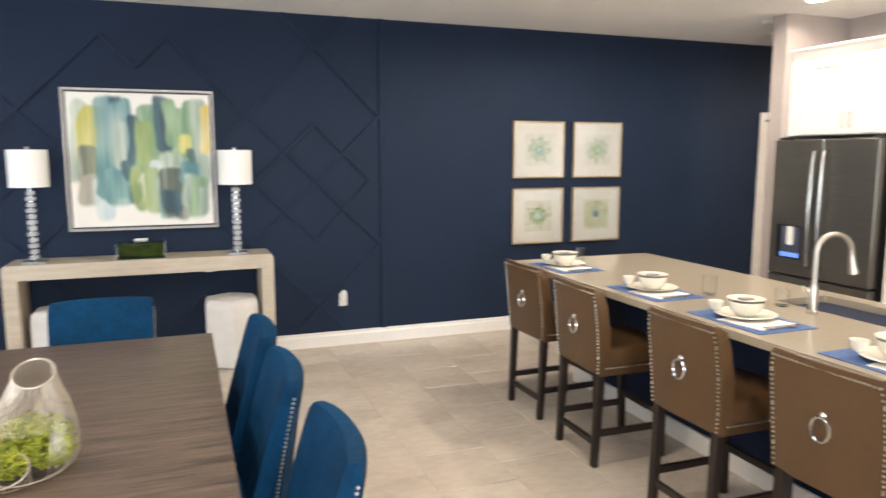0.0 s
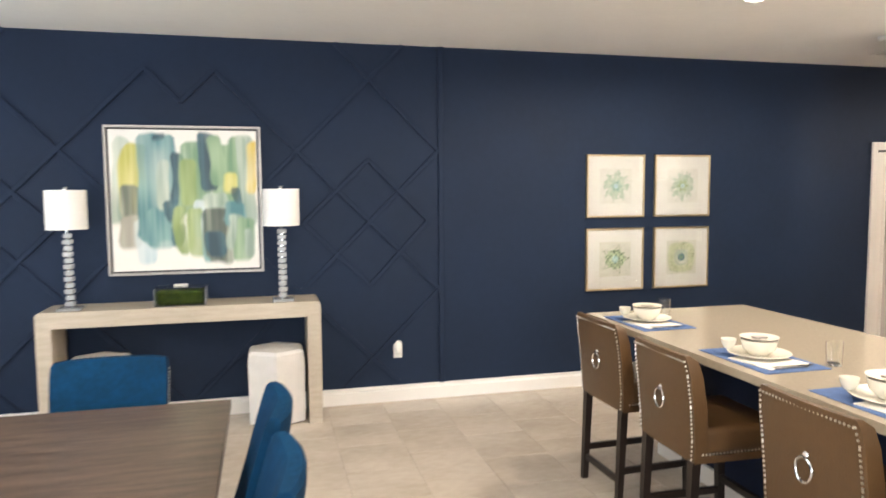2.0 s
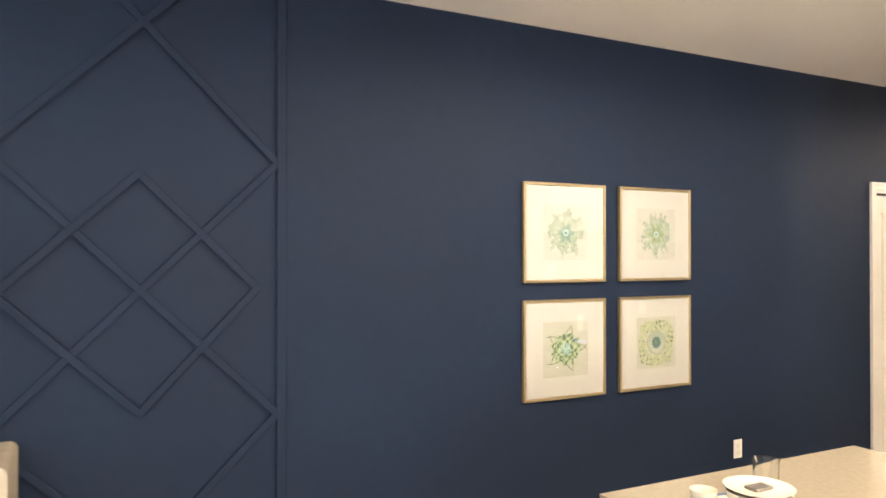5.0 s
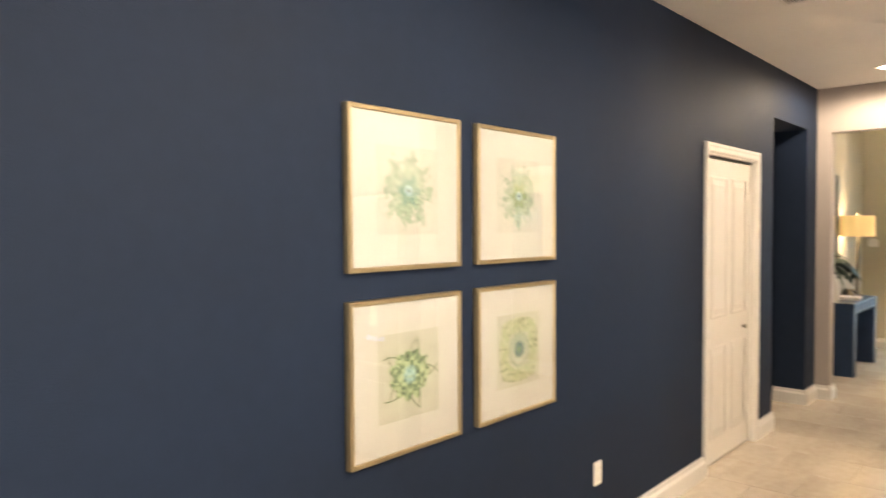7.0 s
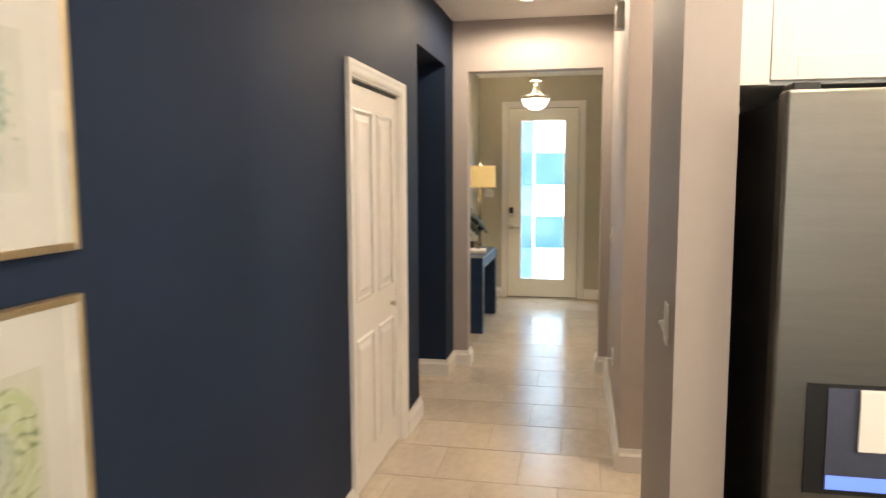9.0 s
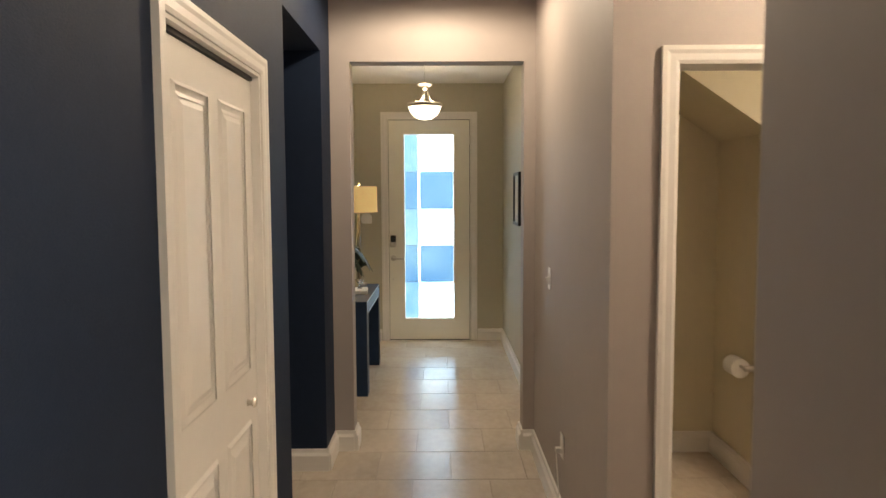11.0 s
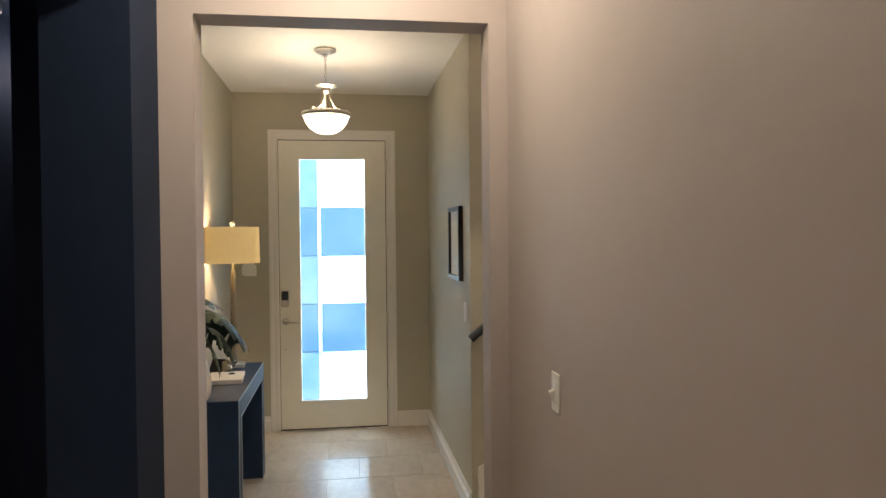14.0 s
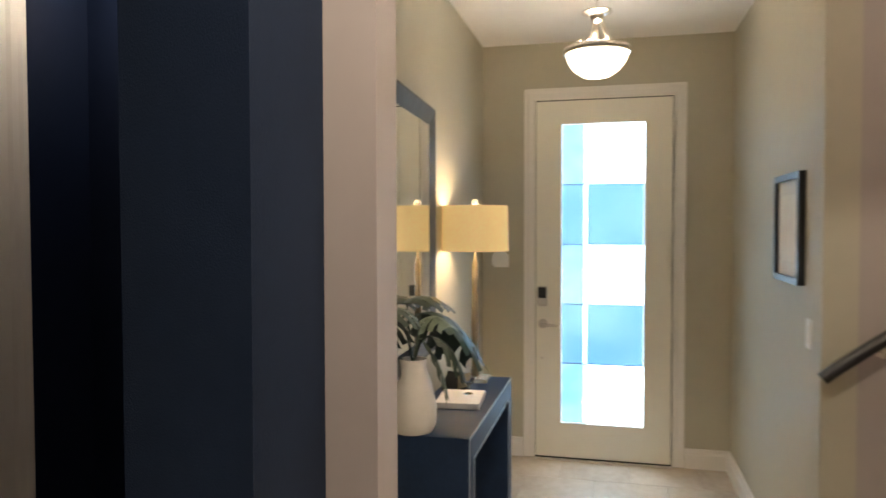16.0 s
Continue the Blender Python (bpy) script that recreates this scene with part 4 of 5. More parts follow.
for d in ((-0.165, 0.165, -0.075, 0.075, 0.0, 0.005), (-0.165, -0.161, -0.075, 0.075, 0.0052, 0.122), (0.161, 0.165, -0.075, 0.075, 0.0052, 0.122), (-0.1608, 0.1608, -0.075, -0.071, 0.0052, 0.122), (-0.1608, 0.1608, 0.071, 0.075, 0.0052, 0.122)):
    box(bm, *d)
part("case", bm, GLASS, mbox)
# whitish corner bars, added so the glass edges look bright
for x in (-0.1655, 0.1655):
    for y in (-0.0755, 0.0755):
        part("edge", boxm(x - 0.0025, x + 0.0025, y - 0.0025, y + 0.0025, 0.0055, 0.1218), CRYSTAL, mbox)
lid = part("lid", boxm(-0.168, 0.168, -0.078, 0.078, 0.1225, 0.128, b=0.002), GLASS, mbox)
part("handle", soft((-0.045, 0.045, -0.018, 0.018, 0.1285, 0.144), 0.006), CERAMIC, lid)
cord = thing("lamp_cord", "thin pale lamp cord hanging under the console top", "cable")
part("cable", tube([(0.45 + 0.03 * i, 6.30 - 0.01 * math.sin(i), 0.765 - 0.035 * math.sin(math.pi * i / 8) - (0.006 if i % 8 else 0)) for i in range(9)], 0.003, 6), BOUCLE, cord, smooth=True)


# ---- wall plates ----
def plate(name, label, m, style):
    t = thing(name, label, "wall plate", m=m)
    part("cover", soft((-0.035, 0.035, -0.006, 0, -0.057, 0.057), 0.0025), WHITE, t)
    if style == "rocker":
        part("rocker", boxm(-0.016, 0.016, -0.010, -0.006, -0.033, 0.033, b=0.0015), WHITE, t)
    elif style == "toggle":
        part("rocker", boxm(-0.016, 0.016, -0.009, -0.006, -0.033, 0.033, b=0.0015), WHITE, t)
        part("paddle", prism([(-0.009, -0.03), (-0.024, 0.004), (-0.009, 0.01)], "x", -0.008, 0.008), WHITE, t)
    else:
        for z in (-0.021, 0.021):
            part("socket", boxm(-0.0165, 0.0165, -0.0085, -0.006, z - 0.0135, z + 0.0135, b=0.0015), CERAMIC, t)
    if style == "freshener":
        part("air_freshener", loft([[(r * math.cos(a) * 1.0, -0.034 + r * 0.75 * math.sin(a), z) for a in [2 * math.pi * i / 16 for i in range(16)]] for r, z in ((0.018, -0.01), (0.026, 0.0), (0.028, 0.04), (0.025, 0.07), (0.014, 0.085))]), WHITE, t, "white plug-in air freshener", True)
    if style == "plug":
        part("plug", soft((-0.014, 0.014, -0.035, -0.0086, -0.034, -0.008), 0.004), WHITE, t)
        part("cord", tube([(0.0, -0.03, -0.034), (0.004, -0.028, -0.10), (0.015, -0.02, -0.22), (0.03, -0.022, -0.33), (0.05, -0.03, -0.39)], 0.003, 6), WHITE, t, smooth=True)
    return t


plate("outlet", "white outlet with a plug-in air freshener", pose(1.657, YN, 0.403), "freshener")
plate("outlet", "white wall outlet with a plugged-in cord", pose(-1.72, YN, 0.40), "plug")
plate("outlet", "white outlet on the navy wall", pose(4.851, YN, 0.378), "socket")
plate("light_switch", "white paddle light switch on the hall wall", pose(8.209, YH, 1.145, 0, 0, 180), "toggle")
plate("light_switch", "white rocker switch on the wall end", pose(5.185, 5.127, 1.165, 0, 0, 180), "toggle")
plate("outlet", "white outlet with a small night light", pose(7.79, YH, 0.39, 0, 0, 180), "plug")
plate("light_switch", "white rocker switch in the foyer", pose(10.33, 5.045, 1.147, 0, 0, 180), "rocker")

# ---- kitchen island ----
IX0, IX1, IY0, IY1, IZ = 2.54, 3.65, 0.96, 4.862, 0.915
island = thing("kitchen_island", "navy panelled island base with white baseboard", "island")
part("body", joined((3.04, 3.6, 1.02, 4.812, 0.11, IZ - 0.0362)), NAVY_DARK, island)
part("baseboard", bevel(joined((3.025, 3.615, 1.005, 4.827, 0, 0.1095)), 0.004, 1), TRIM, island)
SX0, SX1, SY0, SY1 = 3.20, 3.545, 2.42, 3.18
top = thing("island_countertop", "polished beige quartz countertop with an undermount sink cut-out", "countertop")
part("slab", joined((IX0, SX0, IY0, IY1, IZ - 0.036, IZ), (SX1, IX1, IY0, IY1, IZ - 0.036, IZ), (SX0, SX1, IY0, SY0, IZ - 0.036, IZ), (SX0, SX1, SY1, IY1, IZ - 0.036, IZ)), QUARTZ, top)
sink = thing("sink", "double-bowl stainless steel undermount sink", "sink")
for y0, y1 in ((SY0, 2.79), (2.81, SY1)):
    bm = bmesh.new()
    box(bm, SX0 + 0.004, SX1 - 0.004, y0 + 0.004, y1 - 0.004, IZ - 0.20, IZ - 0.037)
    bmesh.ops.delete(bm, geom=[f for f in bm.faces if f.calc_center_median().z > IZ - 0.04], context="FACES")
    bowl = part("bowl", bm, STEEL_BRIGHT, sink)
    part("drain", lathe([(0, 0.001), (0.03, 0.001), (0.04, 0.004), (0.045, 0.001)], 20), CHROME, bowl, smooth=True, m=pose((SX0 + SX1) / 2, (y0 + y1) / 2, IZ - 0.2))
part("divider", boxm(SX0 + 0.004, SX1 - 0.004, 2.787, 2.813, IZ - 0.12, IZ - 0.06, b=0.004), STEEL_BRIGHT, sink)
faucet = thing("faucet", "brushed nickel pull-down gooseneck faucet beside the sink", "faucet", m=pose(3.14, 2.90, IZ, 0, 0, -18))
part("body", lathe([(0, 0), (0.028, 0), (0.028, 0.006), (0.021, 0.012), (0.019, 0.12), (0.015, 0.13), (0, 0.13)], 24), NICKEL, faucet, smooth=True)
arc = [(0, 0, 0.12), (0, 0, 0.27)] + [(0.085 - 0.085 * math.cos(a), 0, 0.285 + 0.085 * math.sin(a)) for a in [math.pi * i / 12 for i in range(0, 12)]] + [(0.172, 0, 0.262)]
part("neck", tube(arc, 0.0125, 14), NICKEL, faucet, smooth=True)
part("spray_head", tube([(0.171, 0, 0.268), (0.176, 0, 0.23), (0.187, 0, 0.185)], [0.0145, 0.017, 0.022], 14), NICKEL, faucet, smooth=True)
part("lever", tube([(0, 0.018, 0.075), (0, 0.045, 0.09), (0, 0.09, 0.11)], [0.008, 0.007, 0.005], 8), NICKEL, faucet, smooth=True)


def tumbler(x, y, z, h=0.10, r=0.035):
    t = thing("glass_tumbler", "clear glass tumbler on the island", "glass", "island tumblers", m=pose(x, y, z))
    part("glass", lathe([(0, 0), (r * 0.88, 0), (r, h), (r - 0.002, h), (r * 0.84, 0.008), (0, 0.008)], 24), GLASS, t, smooth=True)


# ---- place settings ----
for k, (x, y) in enumerate(((2.738, 4.482), (2.755, 3.572), (2.745, 2.885), (2.745, 2.15))):
    pm = thing("placemat", "woven blue placemat on the island", "placemat", "placemats", m=pose(x, y, IZ + 0.0004))
    part("mat", boxm(-0.158, 0.158, -0.228, 0.228, 0, 0.003, b=0.0012, seg=1), LINEN_BLUE, pm)
    nk = thing("napkin", "folded white napkin under the plate", "napkin", "napkins", m=pose(x - 0.01, y - 0.035, IZ + 0.0036, 0, 0, 8))
    bm = bmesh.new()
    box(bm, -0.115, 0.115, -0.135, 0.095, 0, 0.003)
    box(bm, -0.112, 0.09, -0.13, 0.09, 0.0032, 0.0052)
    part("cloth", bevel(bm, 0.0009, 1), NAPKIN, nk)
    pl = thing("dinner_plate", "cream porcelain dinner plate", "plate", "plates", m=pose(x + 0.01, y + 0.03, IZ + 0.0092))
    part("plate", lathe([(0, 0), (0.07, 0), (0.085, 0.006), (0.132, 0.016), (0.134, 0.018), (0.131, 0.0195), (0.082, 0.010), (0.068, 0.005), (0, 0.005)], 40), PORCELAIN, pl, smooth=True)
    bl = thing("bowl", "cream porcelain bowl on the plate", "bowl", "bowls", m=pose(x + 0.01, y + 0.03, IZ + 0.0146))
    part("bowl", lathe([(0, 0), (0.038, 0), (0.042, 0.006), (0.068, 0.028), (0.078, 0.066), (0.0785, 0.068), (0.0755, 0.0685), (0.065, 0.032), (0.036, 0.009), (0, 0.008)], 40), PORCELAIN, bl, smooth=True)
    sp = thing("side_plate", "small cream plate resting on the bowl", "plate", "side plates", m=pose(x + 0.01, y + 0.03, IZ + 0.0837))
    part("plate", lathe([(0, 0), (0.05, 0), (0.082, 0.009), (0.083, 0.011), (0.05, 0.004), (0, 0.004)], 36), PORCELAIN, sp, smooth=True)
    part("napkin_clip", soft((-0.03, 0.03, -0.02, 0.02, 0.0042, 0.012), 0.003), SILVER_LEAF, sp)
    for d, nm in ((-0.165, "knife"), (-0.188, "spoon")):
        cut_ = thing(nm, "polished steel " + nm + " beside the plate", nm, "cutlery", m=pose(x + 0.01, y + d, IZ + 0.0072))
        bm = tube([(-0.095, 0, 0.002), (-0.02, 0, 0.0026), (0.03, 0, 0.002)], [0.0045, 0.0032, 0.0028], 6)
        if nm == "spoon":
            lathe([(0, 0), (0.012, 0.002), (0.017, 0.005), (0.0165, 0.0056), (0, 0.0022)], 14, bm, (0.05, 0, 0))
        else:
            box(bm, 0.03, 0.11, -0.007, 0.007, 0.001, 0.0024)
        part("metal", bm, STEEL_BRIGHT, cut_, smooth=nm == "spoon")
    cup = thing("cup", "small cream cup beside the bowl", "cup", "cups", m=pose(x - 0.075, y + 0.125, IZ + 0.0292))
    part("cup", lathe([(0, 0), (0.018, 0), (0.03, 0.02), (0.034, 0.042), (0.032, 0.042), (0.027, 0.02), (0, 0.004)], 22), PORCELAIN, cup, smooth=True)
tumbler(2.945, 4.65, IZ + 0.0004)
tumbler(2.975, 3.40, IZ + 0.0004)
tumbler(3.12, 3.06, IZ + 0.0004, 0.085, 0.033)

# ---- bar stools ----
stool = thing("bar_stool", "brown leather counter stool with nailhead trim and ring pull", "stool", "stools at the island", m=pose(0, 0, -50))
W = 0.235
lev = [(0.515, W - 0.01, 0.0, 0.05), (0.60, W - 0.004, -0.002, 0.062), (0.75, W, -0.014, 0.062), (0.88, W - 0.002, -0.03, 0.058), (0.945, W - 0.012, -0.04, 0.05), (0.968, W - 0.03, -0.043, 0.022)]
def stool_ring(z, w, x, t):
    n = 9
    back = [(x + 0.014 * (2 * i / (n - 1) - 1) ** 2, w * (2 * i / (n - 1) - 1), z) for i in range(n)]
    return back + [(a + t, b, c) for a, b, c in back[::-1]]
part("backrest", loft([stool_ring(*l) for l in lev]), LEATHER, stool, smooth=True)
bm = soft((0.045, 0.46, -W + 0.008, W - 0.008, 0.535, 0.655), 0.03)
part("seat", bm, LEATHER, stool, smooth=True)
part("seat_rail", boxm(0.02, 0.45, -W + 0.02, W - 0.02, 0.50, 0.536, b=0.004), LEATHER, stool)
nl = []
for s in (-1, 1):
    for (z0, w0, x0, t0), (z1, w1, x1, t1) in zip(lev[:4], lev[1:5]):
        nl += along((x0 + 0.008, s * (w0 - 0.016), z0 + 0.008), (x1 + 0.008, s * (w1 - 0.016), z1), 0.0165)
nl += along((-0.036, -W + 0.03, 0.945), (-0.036, W - 0.03, 0.945), 0.0165)
for s in (-1, 1):
    nl += along((0.05, s * (W - 0.006), 0.525 + 0.022), (0.44, s * (W - 0.006), 0.525 + 0.022), 0.0165)
tagged(part("nailhead_trim", beads(nl, 0.0052), NICKEL, stool, "silver nailheads", True), kind="stuff")
ring = part("ring_pull", tube([(-0.024, 0.036 * math.cos(a), 0.735 + 0.043 * math.sin(a)) for a in [2 * math.pi * i / 28 for i in range(28)]], 0.0048, 8, closed=True), CHROME, stool, "hammered silver ring pull", True)
part("rosette", lathe([(0, 0), (0.016, 0), (0.014, 0.006), (0.006, 0.014), (0, 0.014)], 16), CHROME, ring, smooth=True, m=pose(-0.012, 0, 0.785, 0, -90, 0))
for x, y, dx in ((0.035, -0.19, -0.02), (0.035, 0.19, -0.02), (0.42, -0.19, 0.015), (0.42, 0.19, 0.015)):
    part("leg", leg(x, y, 0, 0.51, 0.02, 0.016, dx, 0), ESPRESSO, stool)
for y in (-0.19, 0.19):
    part("side_stretcher", boxm(0.03, 0.43, y - 0.011, y + 0.011, 0.165, 0.20, b=0.002, seg=1), ESPRESSO, stool)
part("back_stretcher", boxm(0.012, 0.034, -0.18, 0.18, 0.11, 0.145, b=0.002, seg=1), ESPRESSO, stool)
part("footrest", boxm(0.415, 0.44, -0.18, 0.18, 0.23, 0.265, b=0.002, seg=1), ESPRESSO, stool)
for x, y, rz in ((2.41, 4.42, 2), (2.37, 3.72, -1), (2.385, 2.87, 0), (2.385, 2.15, 1)):
    copy_thing(stool, pose(x, y, 0, 0, 0, rz))
for o in [*stool.children_recursive, stool]:
    bpy.data.objects.remove(o)

# ---- refrigerator and cabinet over it ----
FX, FY0, FY1, FZ = 4.909, 4.005, 4.919, 1.765
fridge = thing("refrigerator", "slate stainless french-door refrigerator with ice dispenser", "refrigerator")
part("body", boxm(FX + 0.075, 5.62, FY0 + 0.004, FY1 - 0.004, 0.03, FZ - 0.012, b=0.004), BLACK, fridge)
fm = (FY0 + FY1) / 2
dl = part("door", soft((FX, FX + 0.07, fm + 0.003, FY1, 0.70, FZ), 0.008), STEEL, fridge)
dr = part("door", soft((FX, FX + 0.07, FY0, fm - 0.003, 0.70, FZ), 0.008), STEEL, fridge)
dw = part("freezer_drawer", soft((FX, FX + 0.07, FY0, FY1, 0.06, 0.685), 0.008), STEEL, fridge)
for d, y in ((dl, fm + 0.045), (dr, fm - 0.045)):
    part("handle", tube([(FX + 0.002, y, 1.68), (FX - 0.035, y, 1.67), (FX - 0.052, y, 1.55), (FX - 0.058, y, 1.23), (FX - 0.052, y, 0.92), (FX - 0.035, y, 0.80), (FX + 0.002, y, 0.79)], 0.0135, 12), STEEL_BRIGHT, d, "bright steel bar handle", True)
part("handle", tube([(FX + 0.002, FY0 + 0.08, 0.6), (FX - 0.05, FY0 + 0.09, 0.6), (FX - 0.05, FY1 - 0.09, 0.6), (FX + 0.002, FY1 - 0.08, 0.6)], 0.0125, 12), STEEL_BRIGHT, dw, "bright steel bar handle", True)
disp = part("dispenser", joined((FX - 0.004, FX + 0.001, 4.60, 4.845, 0.83, 1.095)), BLACK, dl, "recessed water dispenser lit blue")
part("niche", joined((FX - 0.006, FX - 0.004, 4.615, 4.80, 0.842, 1.085)), mat("dispenser_steel", (0.16, 0.18, 0.26), 0.3, metal=0.7), disp)
part("paddle", boxm(FX - 0.016, FX - 0.0062, 4.675, 4.735, 0.94, 1.085, b=0.003), WHITE, disp, "white ice paddle")
part("light_strip", joined((FX - 0.008, FX - 0.006, 4.618, 4.797, 0.844, 0.876)), BLUE_GLOW, disp, "blue light strip")
for y in (FY0 + 0.05, FY1 - 0.05):
    part("hinge_cover", soft((FX + 0.03, FX + 0.12, y - 0.03, y + 0.03, FZ + 0.0005, FZ + 0.02), 0.004), BLACK, fridge)


upper = thing("upper_cabinet", "white shaker cabinet over the refrigerator with crown moulding", "cabinet")
CX = 5.11
part("body", boxm(CX + 0.021, 5.68, 3.97, 4.992, 1.80, 2.40), CABINET, upper)
for y0, y1, hy in ((4.445, 4.906, 4.48), (3.975, 4.44, 4.405)):
    d = part("door", boxm(CX + 0.010, CX + 0.0205, y0 + 0.05, y1 - 0.05, 1.86, 2.335), CABINET, upper, "recessed shaker panel")
    for a, b in ((y0, y0 + 0.062), (y1 - 0.062, y1)):
        part("stile", boxm(CX + 0.001, CX + 0.0205, a, b, 1.81, 2.385, b=0.0015), CABINET, d)
    for a, b in ((1.81, 1.872), (2.323, 2.385)):
        part("rail", boxm(CX + 0.001, CX + 0.0203, y0 + 0.0622, y1 - 0.0622, a, b, b=0.0015), CABINET, d)
    part("handle", tube([(CX, hy, 1.855), (CX - 0.028, hy, 1.86), (CX - 0.028, hy, 1.965), (CX, hy, 1.97)], 0.006, 8), STEEL_BRIGHT, d, "brushed nickel bar pull", True)
part("stile", boxm(CX + 0.001, CX + 0.0205, 4.908, 4.993, 1.80, 2.40), CABINET, upper)
part("crown", prism([(CX - 0.03, 2.49), (CX - 0.032, 2.475), (CX - 0.012, 2.45), (CX + 0.004, 2.42), (CX + 0.02, 2.401), (5.68, 2.401), (5.68, 2.49)], "y", 3.96, 4.993), CABINET, upper)
side = thing("cabinet_panel", "white tall panel beside the refrigerator", "panel")
part("panel", boxm(5.0, 5.68, 3.935, 3.965, 0, 1.795), CABINET, side)

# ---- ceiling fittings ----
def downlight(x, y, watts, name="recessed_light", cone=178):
    t = thing(name, "round white recessed ceiling light, lit, of the seen and added set", "ceiling light", "recessed lights", m=pose(x, y, H))
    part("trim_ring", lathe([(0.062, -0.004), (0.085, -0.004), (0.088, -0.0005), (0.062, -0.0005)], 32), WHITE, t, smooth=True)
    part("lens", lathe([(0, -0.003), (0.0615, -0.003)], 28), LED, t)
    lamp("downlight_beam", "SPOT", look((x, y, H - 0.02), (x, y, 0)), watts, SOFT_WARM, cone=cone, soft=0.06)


# same fitting for the visible lights and the added fill ones
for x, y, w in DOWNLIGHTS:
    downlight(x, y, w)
# unseen passage lamp and bowl, added to brighten the door casing
lamp("passage_light", "POINT", pose(9.12, 7.1, 2.3), 6, SOFT_WARM, soft=0.08)
pl2 = thing("ceiling_light", "added unseen ceiling light in the passage, small and frosted", "ceiling light", m=pose(9.12, 7.1, 2.5))
part("bowl", lathe([(0.07, 0), (0.065, -0.03), (0.04, -0.05), (0, -0.056)], 24), CERAMIC, pl2, smooth=True)
vent = thing("ceiling_vent", "white slatted ceiling air vent", "vent", m=pose(5.80, 5.80, H))
part("frame", joined((-0.2, 0.2, -0.085, -0.065, -0.008, 0), (-0.2, 0.2, 0.065, 0.085, -0.008, 0), (-0.2, -0.18, -0.065, 0.065, -0.008, 0), (0.18, 0.2, -0.065, 0.065, -0.008, 0)), WHITE, vent)
part("backing", boxm(-0.18, 0.18, -0.065, 0.065, -0.002, 0), SILVER_LEAF, vent)
for i in range(9):
    part("slat", boxm(-0.18, 0.18, -0.006, 0.006, -0.001, 0.001), WHITE, vent, m=pose(0, -0.056 + 0.014 * i, -0.005, 30, 0, 0))
det = thing("smoke_detector", "small round off-white smoke detector on the ceiling", "smoke detector", m=pose(5.16, 5.30, H))
part("case", lathe([(0.065, 0), (0.065, -0.02), (0.05, -0.034), (0, -0.036)], 28), WHITE, det, smooth=True)
chime = thing("door_chime", "small white chime box high on the hall wall", "chime", m=pose(7.42, YH, 2.47))
part("case", soft((-0.05, 0.05, 0, 0.045, -0.075, 0.075), 0.008), WHITE, chime)

# ---- powder room ----
tp = thing("toilet_paper_holder", "nickel holder with a white paper roll on the powder room wall", "paper holder")
part("post", tube([(8.16, PY, 0.665), (8.16, PY + 0.075, 0.665)], [0.022, 0.014], 12), NICKEL, tp, smooth=True)
part("bar", tube([(8.15, PY + 0.07, 0.665), (8.335, PY + 0.07, 0.665)], 0.009, 10), NICKEL, tp, smooth=True)
part("roll", tube([(8.215, PY + 0.07, 0.652), (8.325, PY + 0.07, 0.652)], 0.052, 28), PAPER_ROLL, tp, "white paper roll")
pp = thing("canvas_print", "blue and green abstract canvas with a black edge", "painting", m=pose(PS, 3.58, 1.473, 0, 0, 0))
part("stretcher", boxm(-0.042, -0.001, -0.30, 0.30, -0.45, 0.45, b=0.002), BLACK, pp)
bmg = bpy.data.materials.new("landscape_wash")
bmg.use_nodes = True
_n, _l = bmg.node_tree.nodes, bmg.node_tree.links.new
_tc, _sp, _no, _ad, _rp = _n.new("ShaderNodeTexCoord"), _n.new("ShaderNodeSeparateXYZ"), _n.new("ShaderNodeTexNoise"), _n.new("ShaderNodeMath"), _n.new("ShaderNodeValToRGB")
_no.inputs["Scale"].default_value, _no.inputs["Detail"].default_value = 9, 6
_l(_tc.outputs["Object"], _no.inputs[0]), _l(_tc.outputs["Generated"], _sp.inputs[0])
_ad.operation = "MULTIPLY_ADD"
_ad.inputs[1].default_value = 0.34
_l(_no.outputs[0], _ad.inputs[0]), _l(_sp.outputs[2], _ad.inputs[2])
_l(_ad.outputs[0], _rp.inputs[0])
cr = _rp.color_ramp
cr.elements[0].position, cr.elements[0].color = 0.16, (0.36, 0.40, 0.10, 1)
cr.elements[1].position, cr.elements[1].color = 1.2, (0.01, 0.01, 0.012, 1)
for p, c in ((0.32, (0.20, 0.33, 0.08, 1)), (0.50, (0.05, 0.16, 0.15, 1)), (0.72, (0.03, 0.10, 0.20, 1)), (0.92, (0.12, 0.26, 0.45, 1)), (1.0, (0.03, 0.04, 0.06, 1))):
    e = cr.elements.new(p)
    e.color = c
_l(_rp.outputs[0], _n["Principled BSDF"].inputs["Base Color"])
_n["Principled BSDF"].inputs["Roughness"].default_value = 0.4
part("canvas", boxm(-0.0445, -0.0425, -0.297, 0.297, -0.447, 0.447), bmg, pp)
# no fitting is visible here; this wall light is added to brighten the room
lamp("powder_lamp", "POINT", pose(7.17, 3.62, 1.9), POWDER_LAMP, SOFT_WARM, soft=0.08)
plight = thing("wall_light", "added unseen wall light in the powder room, nickel with a frosted shade", "wall light", m=pose(PX + 0.12, 3.62, 1.98))
part("back_plate", boxm(0, 0.015, -0.04, 0.04, -0.07, 0.07, b=0.003), NICKEL, plight)
part("arm", tube([(0.015, 0, 0), (0.08, 0, 0.02), (0.145, 0, -0.01)], 0.007, 8), NICKEL, plight, smooth=True)
part("shade", lathe([(0.03, 0.0), (0.045, -0.02), (0.055, -0.03), (0.053, -0.032), (0.042, -0.02)], 24, at=(0.145, 0, 0)), SHADE_LIT, plight, "glowing frosted shade of the added wall light", True)

